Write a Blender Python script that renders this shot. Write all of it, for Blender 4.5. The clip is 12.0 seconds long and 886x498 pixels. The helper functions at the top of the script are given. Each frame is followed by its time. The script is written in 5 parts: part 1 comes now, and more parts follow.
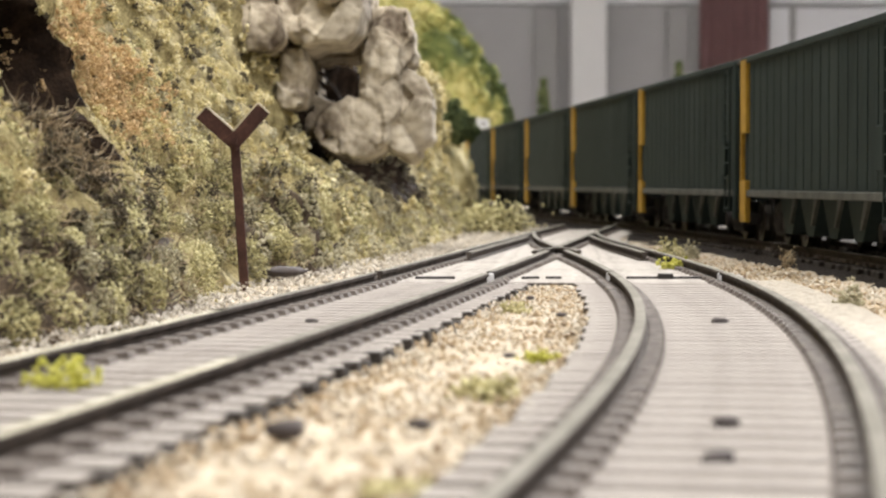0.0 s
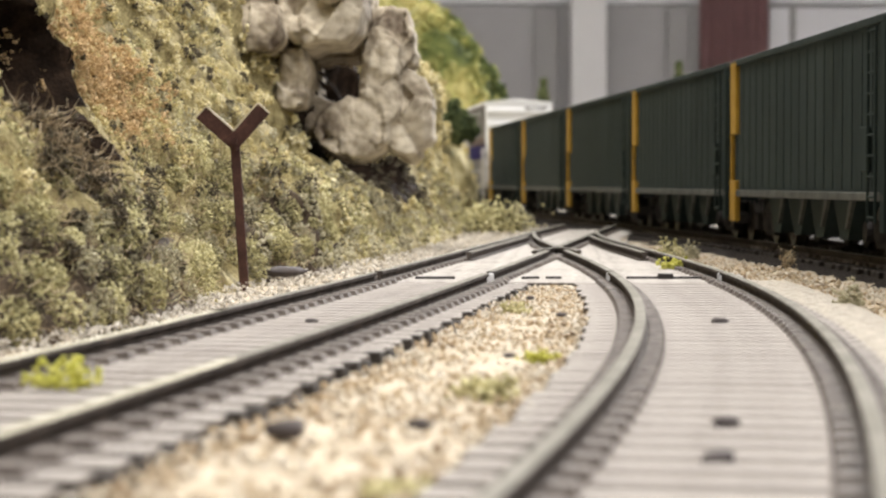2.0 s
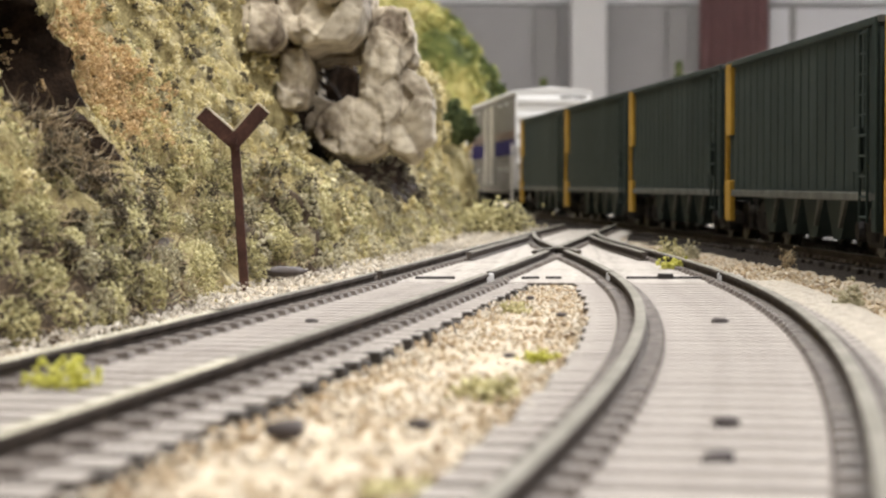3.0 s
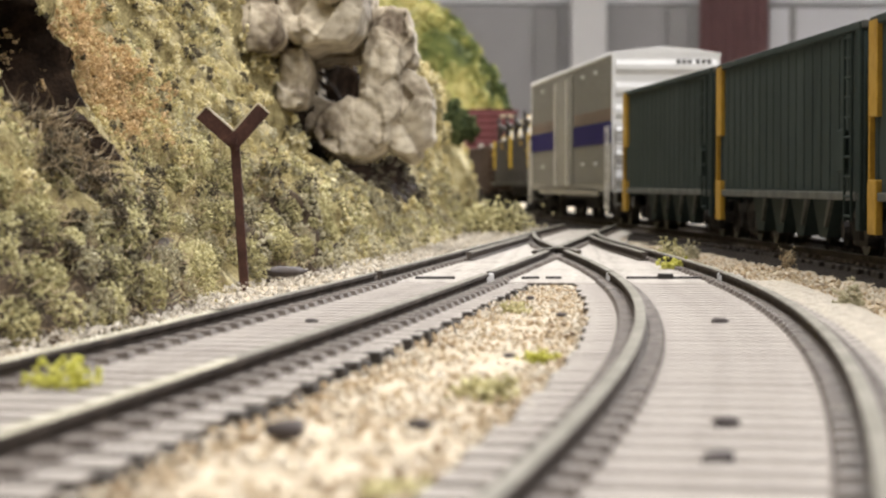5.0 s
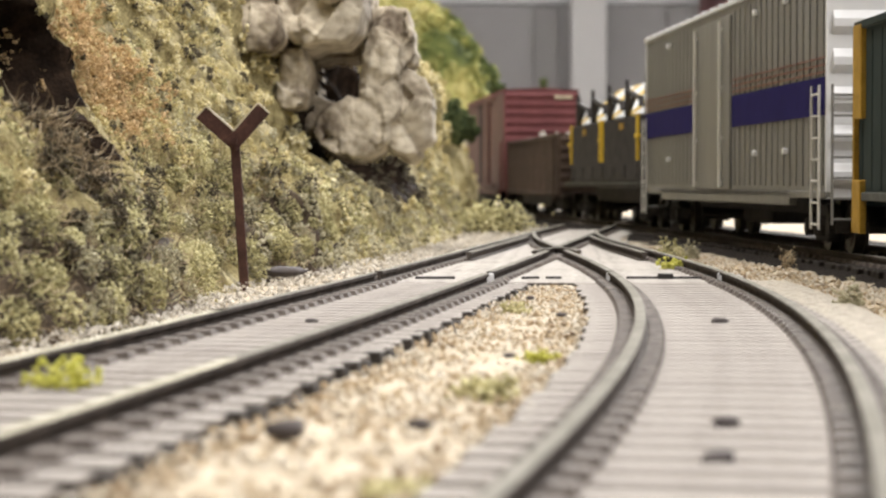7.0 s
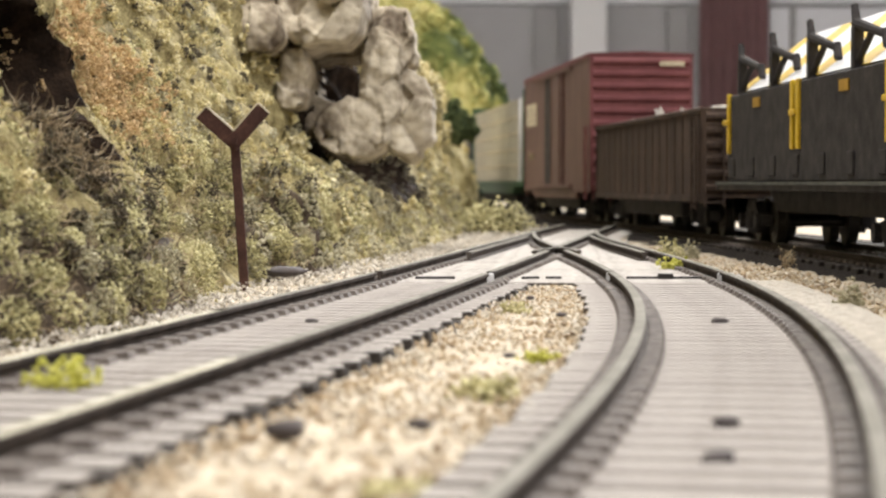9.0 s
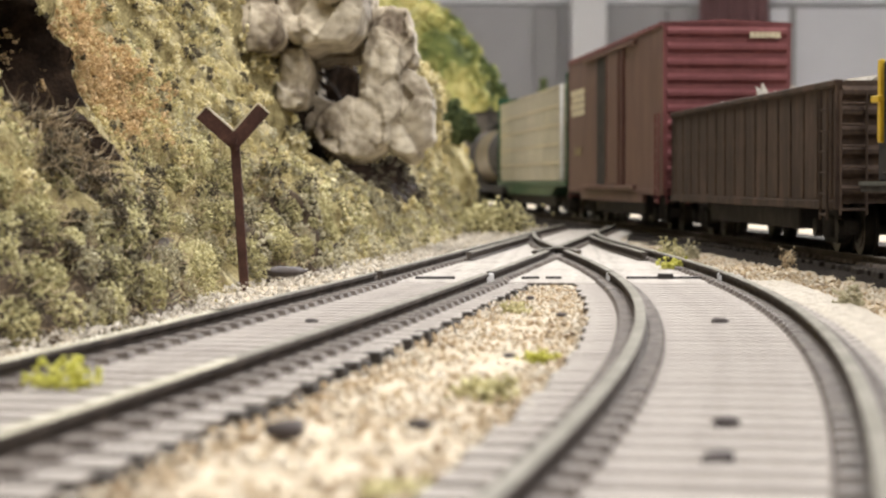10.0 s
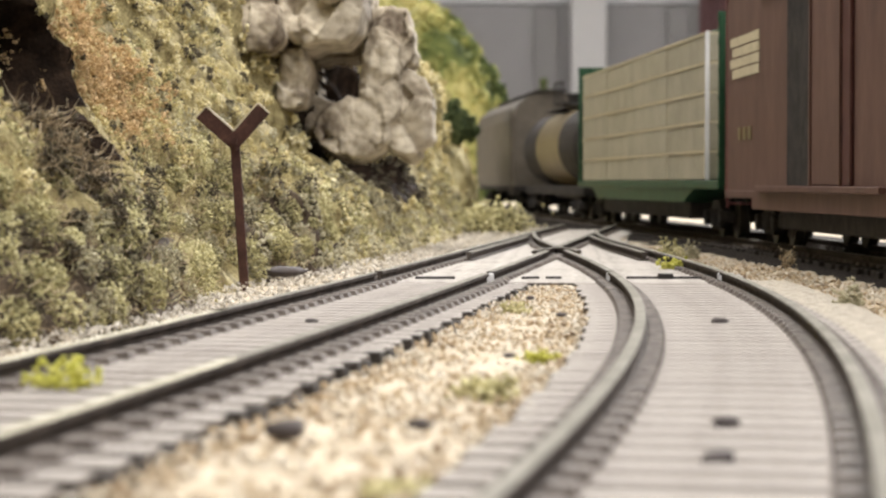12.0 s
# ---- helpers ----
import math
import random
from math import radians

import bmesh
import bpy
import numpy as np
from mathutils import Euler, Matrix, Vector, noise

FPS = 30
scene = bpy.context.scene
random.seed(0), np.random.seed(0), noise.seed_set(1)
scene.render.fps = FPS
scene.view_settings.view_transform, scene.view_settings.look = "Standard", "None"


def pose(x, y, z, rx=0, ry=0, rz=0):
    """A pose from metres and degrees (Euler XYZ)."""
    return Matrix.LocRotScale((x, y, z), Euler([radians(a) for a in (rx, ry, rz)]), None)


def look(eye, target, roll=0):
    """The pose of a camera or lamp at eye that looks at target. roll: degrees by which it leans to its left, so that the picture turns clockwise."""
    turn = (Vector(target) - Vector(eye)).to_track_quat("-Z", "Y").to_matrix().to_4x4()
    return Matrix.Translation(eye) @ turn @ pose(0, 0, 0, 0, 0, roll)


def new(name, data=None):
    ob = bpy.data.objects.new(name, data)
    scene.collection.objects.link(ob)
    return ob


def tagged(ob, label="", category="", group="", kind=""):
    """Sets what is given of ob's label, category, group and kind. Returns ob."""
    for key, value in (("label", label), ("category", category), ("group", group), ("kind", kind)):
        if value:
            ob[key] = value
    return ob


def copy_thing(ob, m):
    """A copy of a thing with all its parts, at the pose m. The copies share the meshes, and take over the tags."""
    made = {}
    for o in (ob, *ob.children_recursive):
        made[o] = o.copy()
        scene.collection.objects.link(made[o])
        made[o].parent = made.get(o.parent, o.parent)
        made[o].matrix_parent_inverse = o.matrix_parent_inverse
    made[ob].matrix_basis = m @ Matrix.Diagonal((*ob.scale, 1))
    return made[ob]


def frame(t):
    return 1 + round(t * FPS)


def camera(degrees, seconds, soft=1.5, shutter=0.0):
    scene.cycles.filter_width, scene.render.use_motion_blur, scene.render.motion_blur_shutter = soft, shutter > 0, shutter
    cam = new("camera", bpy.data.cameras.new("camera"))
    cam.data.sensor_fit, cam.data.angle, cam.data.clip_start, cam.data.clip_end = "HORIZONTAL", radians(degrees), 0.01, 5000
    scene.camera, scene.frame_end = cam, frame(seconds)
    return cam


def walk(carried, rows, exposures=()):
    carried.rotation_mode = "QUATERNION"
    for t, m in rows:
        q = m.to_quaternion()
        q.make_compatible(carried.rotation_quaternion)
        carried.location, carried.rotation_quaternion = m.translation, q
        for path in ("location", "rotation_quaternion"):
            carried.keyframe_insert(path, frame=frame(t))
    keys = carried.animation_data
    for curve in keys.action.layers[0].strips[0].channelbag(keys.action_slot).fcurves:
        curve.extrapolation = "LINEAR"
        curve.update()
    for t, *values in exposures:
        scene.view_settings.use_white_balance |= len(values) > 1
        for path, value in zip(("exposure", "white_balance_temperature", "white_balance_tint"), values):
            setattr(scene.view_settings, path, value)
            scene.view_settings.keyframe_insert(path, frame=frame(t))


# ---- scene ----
LENS_ANGLE = 21.81
cam = camera(LENS_ANGLE, 12.0, soft=2.3)
cam.data.dof.use_dof = True
cam.data.dof.focus_distance = 0.365
cam.data.dof.aperture_fstop = 82.0
EYE = pose(0, 0, 0.01587, 88.35, 0, 0)
walk(cam, [(0.0, EYE), (12.0, EYE)], exposures=[(0.0, 0.0), (12.0, 0.0)])

# ---- world and light: a closed room lit by ceiling tubes ----
world = bpy.data.worlds.new("room_world")
world.use_nodes = True
scene.world = world
world.node_tree.nodes["Background"].inputs[0].default_value = (0.9, 0.95, 1.0, 1)
world.node_tree.nodes["Background"].inputs[1].default_value = 0.05


def tube_light(x, y, z, sx, sy, watts, colour):
    data = bpy.data.lights.new("ceiling_tube", "AREA")
    data.shape, data.size, data.size_y, data.energy, data.color = "RECTANGLE", sx, sy, watts, colour
    ob = new("ceiling_tube", data)
    ob.matrix_world = look((x, y, z), (x * 0.35, y * 0.6 + 0.2, 0))
    return ob


tube_light(0.65, -0.35, 1.25, 0.40, 1.2, 24.5, (1.0, 0.955, 0.91))
tube_light(-0.4, 0.7, 1.40, 1.2, 0.30, 22, (1.0, 0.96, 0.90))
tube_light(0.9, 4.0, 1.40, 1.2, 0.30, 285, (1.0, 0.97, 0.95))

# ---- materials ----

def material(name, stops, scale=300.0, rough=0.8, metal=0.0, bump=0.0, fine=0.35, random="", spread=0.0, spec=0.3, stretch=(1, 1, 1), coords="Object"):
    """Two scales of noise run through a colour ramp; random adds a shift per object or per island."""
    m = bpy.data.materials.new(name)
    m.use_nodes = True
    nt = m.node_tree
    n, k = nt.nodes, nt.links
    b = n["Principled BSDF"]
    b.inputs["Roughness"].default_value, b.inputs["Metallic"].default_value = rough, metal
    b.inputs["Specular IOR Level"].default_value = spec
    tc = n.new("ShaderNodeTexCoord")
    mp = n.new("ShaderNodeMapping")
    mp.inputs["Scale"].default_value = stretch
    k.new(tc.outputs[coords], mp.inputs[0])
    a, c = n.new("ShaderNodeTexNoise"), n.new("ShaderNodeTexNoise")
    a.inputs["Scale"].default_value, a.inputs["Detail"].default_value = scale, 6
    c.inputs["Scale"].default_value, c.inputs["Detail"].default_value = scale * 6.3, 4
    for t in (a, c):
        k.new(mp.outputs[0], t.inputs["Vector"])
    mix = n.new("ShaderNodeMath")
    mix.operation = "MULTIPLY_ADD"
    k.new(c.outputs["Fac"], mix.inputs[0])
    mix.inputs[1].default_value = fine
    low = n.new("ShaderNodeMath")
    low.operation = "MULTIPLY_ADD"
    k.new(a.outputs["Fac"], low.inputs[0])
    low.inputs[1].default_value, low.inputs[2].default_value = 1 - fine, 0.0
    k.new(low.outputs[0], mix.inputs[2])
    last = mix.outputs[0]
    if random:
        info = n.new("ShaderNodeObjectInfo" if random == "object" else "ShaderNodeNewGeometry")
        add = n.new("ShaderNodeMath")
        add.operation = "MULTIPLY_ADD"
        k.new(info.outputs["Random" if random == "object" else "Random Per Island"], add.inputs[0])
        add.inputs[1].default_value = spread
        off = n.new("ShaderNodeMath")
        off.operation = "SUBTRACT"
        k.new(last, off.inputs[0])
        off.inputs[1].default_value = spread / 2
        k.new(off.outputs[0], add.inputs[2])
        last = add.outputs[0]
    ramp = n.new("ShaderNodeValToRGB")
    e = ramp.color_ramp.elements
    while len(e) < len(stops):
        e.new(0.5)
    for i, s in enumerate(stops):
        p, col = s if isinstance(s[1], tuple) else (0.3 + 0.4 * i / max(1, len(stops) - 1), s)
        e[i].position, e[i].color = p, (*col, 1)
    k.new(last, ramp.inputs[0])
    k.new(ramp.outputs[0], b.inputs["Base Color"])
    if bump:
        bp = n.new("ShaderNodeBump")
        bp.inputs["Strength"].default_value, bp.inputs["Distance"].default_value = 0.8, bump
        k.new(mix.outputs[0], bp.inputs["Height"])
        k.new(bp.outputs[0], b.inputs["Normal"])
    return m


M = {}
M["ballast"] = material("pale_grit", [(0.16, 0.14, 0.12), (0.42, 0.38, 0.32), (0.62, 0.57, 0.49)], 700, 0.95, bump=0.0006)
M["sand"] = material("tan_sand", [(0.28, 0.22, 0.15), (0.48, 0.415, 0.32), (0.60, 0.55, 0.465)], 120, 0.95, bump=0.0006, fine=0.45, spec=0.05)
M["tie"] = material("weathered_tie", [(0.21, 0.19, 0.177), (0.335, 0.31, 0.292), (0.455, 0.43, 0.408)], 420, 0.95, bump=0.0002, random="object", spread=0.05, stretch=(0.6, 2, 2), spec=0.03)
# tie sides take a darker colour that paints the shade in the gaps
M["tieside"] = material("shaded_tie_side", [(0.06, 0.05, 0.044), (0.11, 0.095, 0.085), (0.18, 0.16, 0.145)], 500, 0.95, spec=0.03)
M["paletie"] = material("dusted_tie", [(0.25, 0.228, 0.21), (0.46, 0.433, 0.407), (0.60, 0.578, 0.547)], 420, 0.95, bump=0.0003, random="object", spread=0.08, spec=0.03)
# gap ballast coloured darker than the ties so the gaps stand out
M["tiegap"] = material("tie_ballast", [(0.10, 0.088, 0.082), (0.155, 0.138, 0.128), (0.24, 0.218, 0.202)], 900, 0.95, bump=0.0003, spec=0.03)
M["paleballast"] = material("pale_ballast", [(0.31, 0.285, 0.26), (0.48, 0.455, 0.42), (0.61, 0.585, 0.55)], 800, 0.95, bump=0.0004)
M["rail"] = material("weathered_rail", [(0.045, 0.038, 0.035), (0.078, 0.066, 0.060), (0.125, 0.105, 0.09)], 300, 0.9, 0.0, bump=0.00005, spec=0.03)
M["railhead"] = material("pale_rail_head", [(0.33, 0.315, 0.25), (0.44, 0.42, 0.34), (0.53, 0.51, 0.42)], 120, 0.8, 0.0, spec=0.02)
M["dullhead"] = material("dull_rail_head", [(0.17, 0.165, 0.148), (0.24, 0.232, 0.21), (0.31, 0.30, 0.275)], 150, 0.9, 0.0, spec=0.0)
M["chair"] = material("tie_plate_brown", [(0.06, 0.048, 0.042), (0.115, 0.096, 0.085), (0.20, 0.17, 0.15)], 500, 0.85)
# dark cinder, deepened to take in the shadow under the train
M["cinder"] = material("cinder_in_shadow", [(0.012, 0.010, 0.0095), (0.026, 0.022, 0.020), (0.05, 0.042, 0.036)], 800, 0.95, bump=0.0005, spec=0.05)
M["darktie"] = material("dark_tie", [(0.022, 0.018, 0.016), (0.045, 0.036, 0.030)], 500, 0.9, random="object", spread=0.2)
M["pebble"] = material("pebble", [(0.16, (0.14, 0.11, 0.09)), (0.34, (0.42, 0.32, 0.215)), (0.46, (0.57, 0.47, 0.335)), (0.56, (0.61, 0.55, 0.455)), (0.74, (0.72, 0.68, 0.61))], 70, 0.9, random="island", spread=0.42, spec=0.1)
M["palepebble"] = material("pale_pebble", [(0.2, (0.22, 0.20, 0.175)), (0.42, (0.48, 0.45, 0.40)), (0.7, (0.74, 0.71, 0.66))], 200, 0.9, random="island", spread=0.4, spec=0.1)
M["darkstone"] = material("dark_stone", [(0.06, 0.052, 0.055), (0.12, 0.105, 0.105)], 500, 0.85, bump=0.0003)
M["straw"] = material("brown_turf", [(0.08, 0.062, 0.034), (0.22, 0.18, 0.085), (0.42, 0.36, 0.18), (0.58, 0.51, 0.29)], 300, 0.95, bump=0.0012, fine=0.5)
M["foam_straw"] = material("straw_foam", [(0.32, (0.26, 0.20, 0.10)), (0.43, (0.54, 0.46, 0.23)), (0.54, (0.76, 0.68, 0.39)), (0.66, (0.90, 0.84, 0.62))], 130, 0.95, random="island", spread=0.2, spec=0.05)
M["foam_olive"] = material("olive_foam", [(0.33, (0.13, 0.115, 0.07)), (0.43, (0.33, 0.305, 0.165)), (0.54, (0.56, 0.52, 0.29)), (0.66, (0.80, 0.76, 0.50))], 130, 0.95, random="island", spread=0.2, spec=0.05)
M["foam_grey"] = material("grey_green_foam", [(0.30, (0.15, 0.13, 0.095)), (0.42, (0.31, 0.285, 0.20)), (0.54, (0.46, 0.43, 0.30)), (0.68, (0.62, 0.59, 0.45))], 130, 0.95, random="island", spread=0.2, spec=0.05)
M["foam_lime"] = material("lime_foam", [(0.42, 0.42, 0.07), (0.56, 0.55, 0.12), (0.64, 0.62, 0.20)], 700, 0.95, random="island", spread=0.5)
M["foam_rust"] = material("rust_twig", [(0.0, (0.18, 0.105, 0.055)), (0.4, (0.50, 0.36, 0.19)), (0.8, (0.74, 0.56, 0.35))], 400, 0.95, random="island", spread=0.45, spec=0.05)
M["foam_twig"] = material("pale_twig", [(0.0, (0.10, 0.07, 0.045)), (0.4, (0.32, 0.25, 0.165)), (0.8, (0.60, 0.51, 0.37))], 400, 0.95, random="island", spread=0.7, spec=0.05)
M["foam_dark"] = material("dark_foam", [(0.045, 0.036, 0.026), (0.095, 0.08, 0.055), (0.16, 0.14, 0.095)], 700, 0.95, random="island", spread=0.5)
M["far_green"] = material("far_green_foam", [(0.36, (0.05, 0.075, 0.03)), (0.47, (0.15, 0.18, 0.055)), (0.56, (0.42, 0.41, 0.15)), (0.68, (0.66, 0.60, 0.29))], 19, 0.95, random="island", spread=0.08, fine=0.2)
M["conifer"] = material("dark_conifer_foam", [(0.03, 0.045, 0.022), (0.075, 0.095, 0.042), (0.13, 0.15, 0.07)], 60, 0.95, random="island", spread=0.3, spec=0.05)
M["rock"] = material("cast_rock", [(0.36, (0.13, 0.10, 0.075)), (0.45, (0.30, 0.255, 0.195)), (0.54, (0.54, 0.48, 0.38)), (0.66, (0.70, 0.64, 0.52))], 60, 0.92, bump=0.0018, fine=0.3, spec=0.1)
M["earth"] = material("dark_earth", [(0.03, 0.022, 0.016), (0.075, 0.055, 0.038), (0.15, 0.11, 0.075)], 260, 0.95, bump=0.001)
# near-black earth: the shade of the recesses is put into this colour
M["hollow"] = material("hollow_shade", [(0.008, 0.006, 0.005), (0.022, 0.015, 0.011), (0.05, 0.033, 0.023)], 300, 0.95, bump=0.001, spec=0.05)
M["rust"] = material("rusty_brown_paint", [(0.030, 0.013, 0.011), (0.060, 0.026, 0.021), (0.105, 0.052, 0.040)], 350, 0.65, bump=0.00008)
M["green"] = material("dark_green_paint", [(0.018, 0.026, 0.026), (0.027, 0.038, 0.037), (0.040, 0.053, 0.051)], 90, 0.7, stretch=(1, 1, 0.3), spec=0.08)
M["yellow"] = material("yellow_paint", [(0.25, 0.145, 0.025), (0.37, 0.22, 0.035), (0.46, 0.29, 0.055)], 200, 0.6, spec=0.15)
M["vivid"] = material("bright_yellow_paint", [(0.50, 0.32, 0.02), (0.64, 0.43, 0.03), (0.70, 0.50, 0.06)], 200, 0.5)
M["black"] = material("grimy_black", [(0.022, 0.021, 0.0225), (0.042, 0.039, 0.040), (0.070, 0.063, 0.060)], 250, 0.75, spec=0.1)
M["chute"] = material("grey_trim", [(0.035, 0.037, 0.035), (0.075, 0.078, 0.072), (0.13, 0.13, 0.12)], 150, 0.75)
M["wheel"] = material("dark_wheel_steel", [(0.03, 0.026, 0.022), (0.08, 0.07, 0.06)], 300, 0.45, 0.5)
M["silver"] = material("silver_paint", [(0.165, 0.16, 0.155), (0.215, 0.21, 0.20), (0.26, 0.255, 0.245)], 80, 0.45, 0.3, stretch=(1, 1, 0.25))
# bars and side ladders: their highlights are put into this pale colour
M["bright"] = material("silver_highlight", [(0.62, 0.61, 0.59), (0.74, 0.73, 0.71)], 80, 0.35, 0.1)
M["whitepaint"] = material("white_paint", [(0.68, 0.69, 0.71), (0.78, 0.79, 0.82)], 90, 0.4)
M["blue"] = material("deep_blue_stripe", [(0.010, 0.007, 0.065), (0.018, 0.014, 0.10)], 120, 0.75, spec=0.08)
M["red"] = material("red_stripe", [(0.17, 0.075, 0.065), (0.24, 0.11, 0.095)], 120, 0.5)
M["boxred"] = material("boxcar_red", [(0.115, 0.036, 0.040), (0.155, 0.050, 0.055), (0.21, 0.075, 0.08)], 110, 0.55, stretch=(1, 1, 0.35))
M["darkred"] = material("dark_red_paint", [(0.05, 0.018, 0.017), (0.075, 0.027, 0.025), (0.10, 0.04, 0.036)], 110, 0.6)
M["boxside"] = material("dusty_red_brown", [(0.082, 0.044, 0.037), (0.116, 0.062, 0.052), (0.155, 0.088, 0.073)], 110, 0.6, stretch=(1, 1, 0.35))
M["gondola"] = material("gondola_brown", [(0.032, 0.024, 0.021), (0.062, 0.045, 0.037), (0.115, 0.078, 0.06)], 130, 0.8, stretch=(1, 1, 0.3), spec=0.1)
M["cream"] = material("wrapped_lumber", [(0.28, 0.26, 0.205), (0.35, 0.33, 0.26), (0.41, 0.385, 0.31)], 90, 0.6)
M["beamgreen"] = material("bright_green_paint", [(0.008, 0.038, 0.019), (0.013, 0.060, 0.029), (0.025, 0.085, 0.042)], 150, 0.5)
M["tan"] = material("tan_tank_paint", [(0.09, 0.068, 0.034), (0.14, 0.108, 0.052), (0.19, 0.15, 0.08)], 110, 0.4)
M["greycar"] = material("dusty_grey_paint", [(0.065, 0.056, 0.047), (0.10, 0.087, 0.072), (0.14, 0.122, 0.10)], 110, 0.55)
M["load"] = material("pale_scrap", [(0.25, 0.23, 0.2), (0.65, 0.62, 0.58)], 600, 0.7)
M["letter"] = material("faded_lettering", [(0.45, 0.40, 0.28), (0.62, 0.56, 0.42)], 300, 0.6)
M["wall"] = material("grey_wall_paint", [(0.36, 0.35, 0.35), (0.41, 0.40, 0.40)], 2.0, 0.8)
M["wallpale"] = material("pale_wall_paint", [(0.70, 0.70, 0.72), (0.76, 0.76, 0.78)], 2.0, 0.8)
M["column"] = material("white_column_paint", [(0.74, 0.73, 0.72), (0.80, 0.79, 0.78)], 3.0, 0.7)
# red cloth made paler and pinker, with lens haze put into the colour
M["curtain"] = material("hazed_red_cloth", [(0.40, 0.23, 0.235), (0.48, 0.28, 0.285)], 6.0, 0.9)
M["dim"] = material("dim_panel", [(0.30, 0.29, 0.285), (0.34, 0.33, 0.325)], 3.0, 0.8)
M["ceiling"] = material("ceiling_white", [(0.72, 0.73, 0.75), (0.80, 0.81, 0.82)], 2.0, 0.9)
M["dimwall"] = material("dim_room_paint", [(0.44, 0.435, 0.43), (0.50, 0.495, 0.49)], 2.0, 0.9)
M["floor"] = material("floor_grey", [(0.25, 0.24, 0.23), (0.32, 0.31, 0.30)], 3.0, 0.8)


# ---- building helpers: shapes are given in millimetres ----
def part(name, bm, mat, parent=None, label="", smooth=False):
    """Links a bmesh in millimetres as one mesh object, under a thing or a part."""
    bm.transform(Matrix.Scale(0.001, 4))
    me = bpy.data.meshes.new(name)
    bm.to_mesh(me)
    bm.free()
    return link(name, me, mat, parent, label, smooth)


def link(name, me, mat, parent=None, label="", smooth=False):
    if not me.materials:
        me.materials.append(M[mat])
    if smooth:
        me.polygons.foreach_set("use_smooth", [True] * len(me.polygons))
    ob = new(name, me)
    if parent:
        ob.parent = parent
    if label:
        tagged(ob, label)
    return ob


def raw(name, verts, faces, mat, parent=None, label="", smooth=False):
    """The same from vertex and face lists in millimetres."""
    me = bpy.data.meshes.new(name)
    me.from_pydata(np.asarray(verts, float) * 0.001, [], faces)
    me.update()
    return link(name, me, mat, parent, label, smooth)


def box(bm, x0, x1, y0, y1, z0, z1, bevel=0.0):
    r = bmesh.ops.create_cube(bm, size=1.0, matrix=Matrix.LocRotScale(((x0 + x1) / 2, (y0 + y1) / 2, (z0 + z1) / 2), None, (abs(x1 - x0), abs(y1 - y0), abs(z1 - z0))))
    if bevel:
        es = list({e for v in r["verts"] for e in v.link_edges})
        bmesh.ops.bevel(bm, geom=es, offset=bevel, segments=1, affect="EDGES")
    return bm


def boxes(*rows, bevel=0.0):
    bm = bmesh.new()
    for r in rows:
        box(bm, *r, bevel=bevel)
    return bm


def rod(bm, a, b, r, n=8, r2=None):
    a, b = Vector(a), Vector(b)
    m = Matrix.Translation((a + b) / 2) @ (b - a).to_track_quat("Z", "Y").to_matrix().to_4x4()
    bmesh.ops.create_cone(bm, cap_ends=True, segments=n, radius1=r, radius2=r if r2 is None else r2, depth=(b - a).length, matrix=m)
    return bm


def prism(bm, outline, axis, a, b):
    """An outline of (u, v) swept along axis from a to b; axis y takes (x, z), axis x takes (y, z)."""
    def p(u, v, w):
        return (u, w, v) if axis == "y" else (w, u, v)
    lo, hi = [bm.verts.new(p(u, v, a)) for u, v in outline], [bm.verts.new(p(u, v, b)) for u, v in outline]
    n = len(outline)
    bm.faces.new(lo)
    bm.faces.new(hi[::-1])
    for i in range(n):
        bm.faces.new((lo[i], hi[i], hi[(i + 1) % n], lo[(i + 1) % n]))
    bmesh.ops.recalc_face_normals(bm, faces=bm.faces)
    return bm


def thing(name, label, category, group="", m=None):
    ob = new(name)
    ob.empty_display_size = 0.01
    tagged(ob, label, category, group)
    if m is not None:
        ob.matrix_world = m
    return ob


# ---- plan of the tracks, in millimetres; z = 0 is the top of the ties ----
RAIL_TOP = 1.8
GAUGE = 17.7


def left_rail(y):
    t = (y - 400) / 100
    return float(np.polyval(LEFT, t))


def right_rail(y):
    if y > 655:
        return left_rail(y) + GAUGE
    return float(np.polyval(RIGHT, (y - 300) / 100))


def off(f, y, d):
    """The point d to the right of the curve x = f(y)."""
    s = (f(y + 1) - f(y - 1)) / 2
    n = math.hypot(1, s)
    return f(y) + d / n, y - d * s / n


def train_track(s, d=0.0):
    """Place and heading on the main line at the length s, d to the right."""
    x, y, a = TRACK_START
    step = 5.0 if s >= 0 else -5.0
    n = int(abs(s) // 5)
    for i in range(n + 1):
        ds = step if i < n else s - step * n
        u = step * i + ds / 2
        if u < 500:
            a = 0.020 + 0.000199 * u - 2.0e-7 * u * u
        elif u < 1080:
            a = 0.0695
        else:
            a = 0.0695 + (u - 1080) / 900.0
        x -= math.sin(a) * ds
        y += math.cos(a) * ds
    return x + (18 + d) * math.cos(a), y + (18 + d) * math.sin(a), a


LEFT = (0.04985, -0.26715, 12.56449, -5.88299)
RIGHT = (0.07773, 0.24936, -3.12879, 4.87018, 42.49948)
TRACK_START = (75.83, 354.36, 0.02)


def row(name, bm, mat, parent, places):
    """Alike pieces as parts of their own on one mesh; places are offsets in millimetres."""
    bm.transform(Matrix.Scale(0.001, 4))
    me = bpy.data.meshes.new(name)
    bm.to_mesh(me)
    bm.free()
    me.materials.append(M[mat])
    for p in places:
        o = new(name, me)
        o.parent, o.location = parent, Vector(p) * 0.001


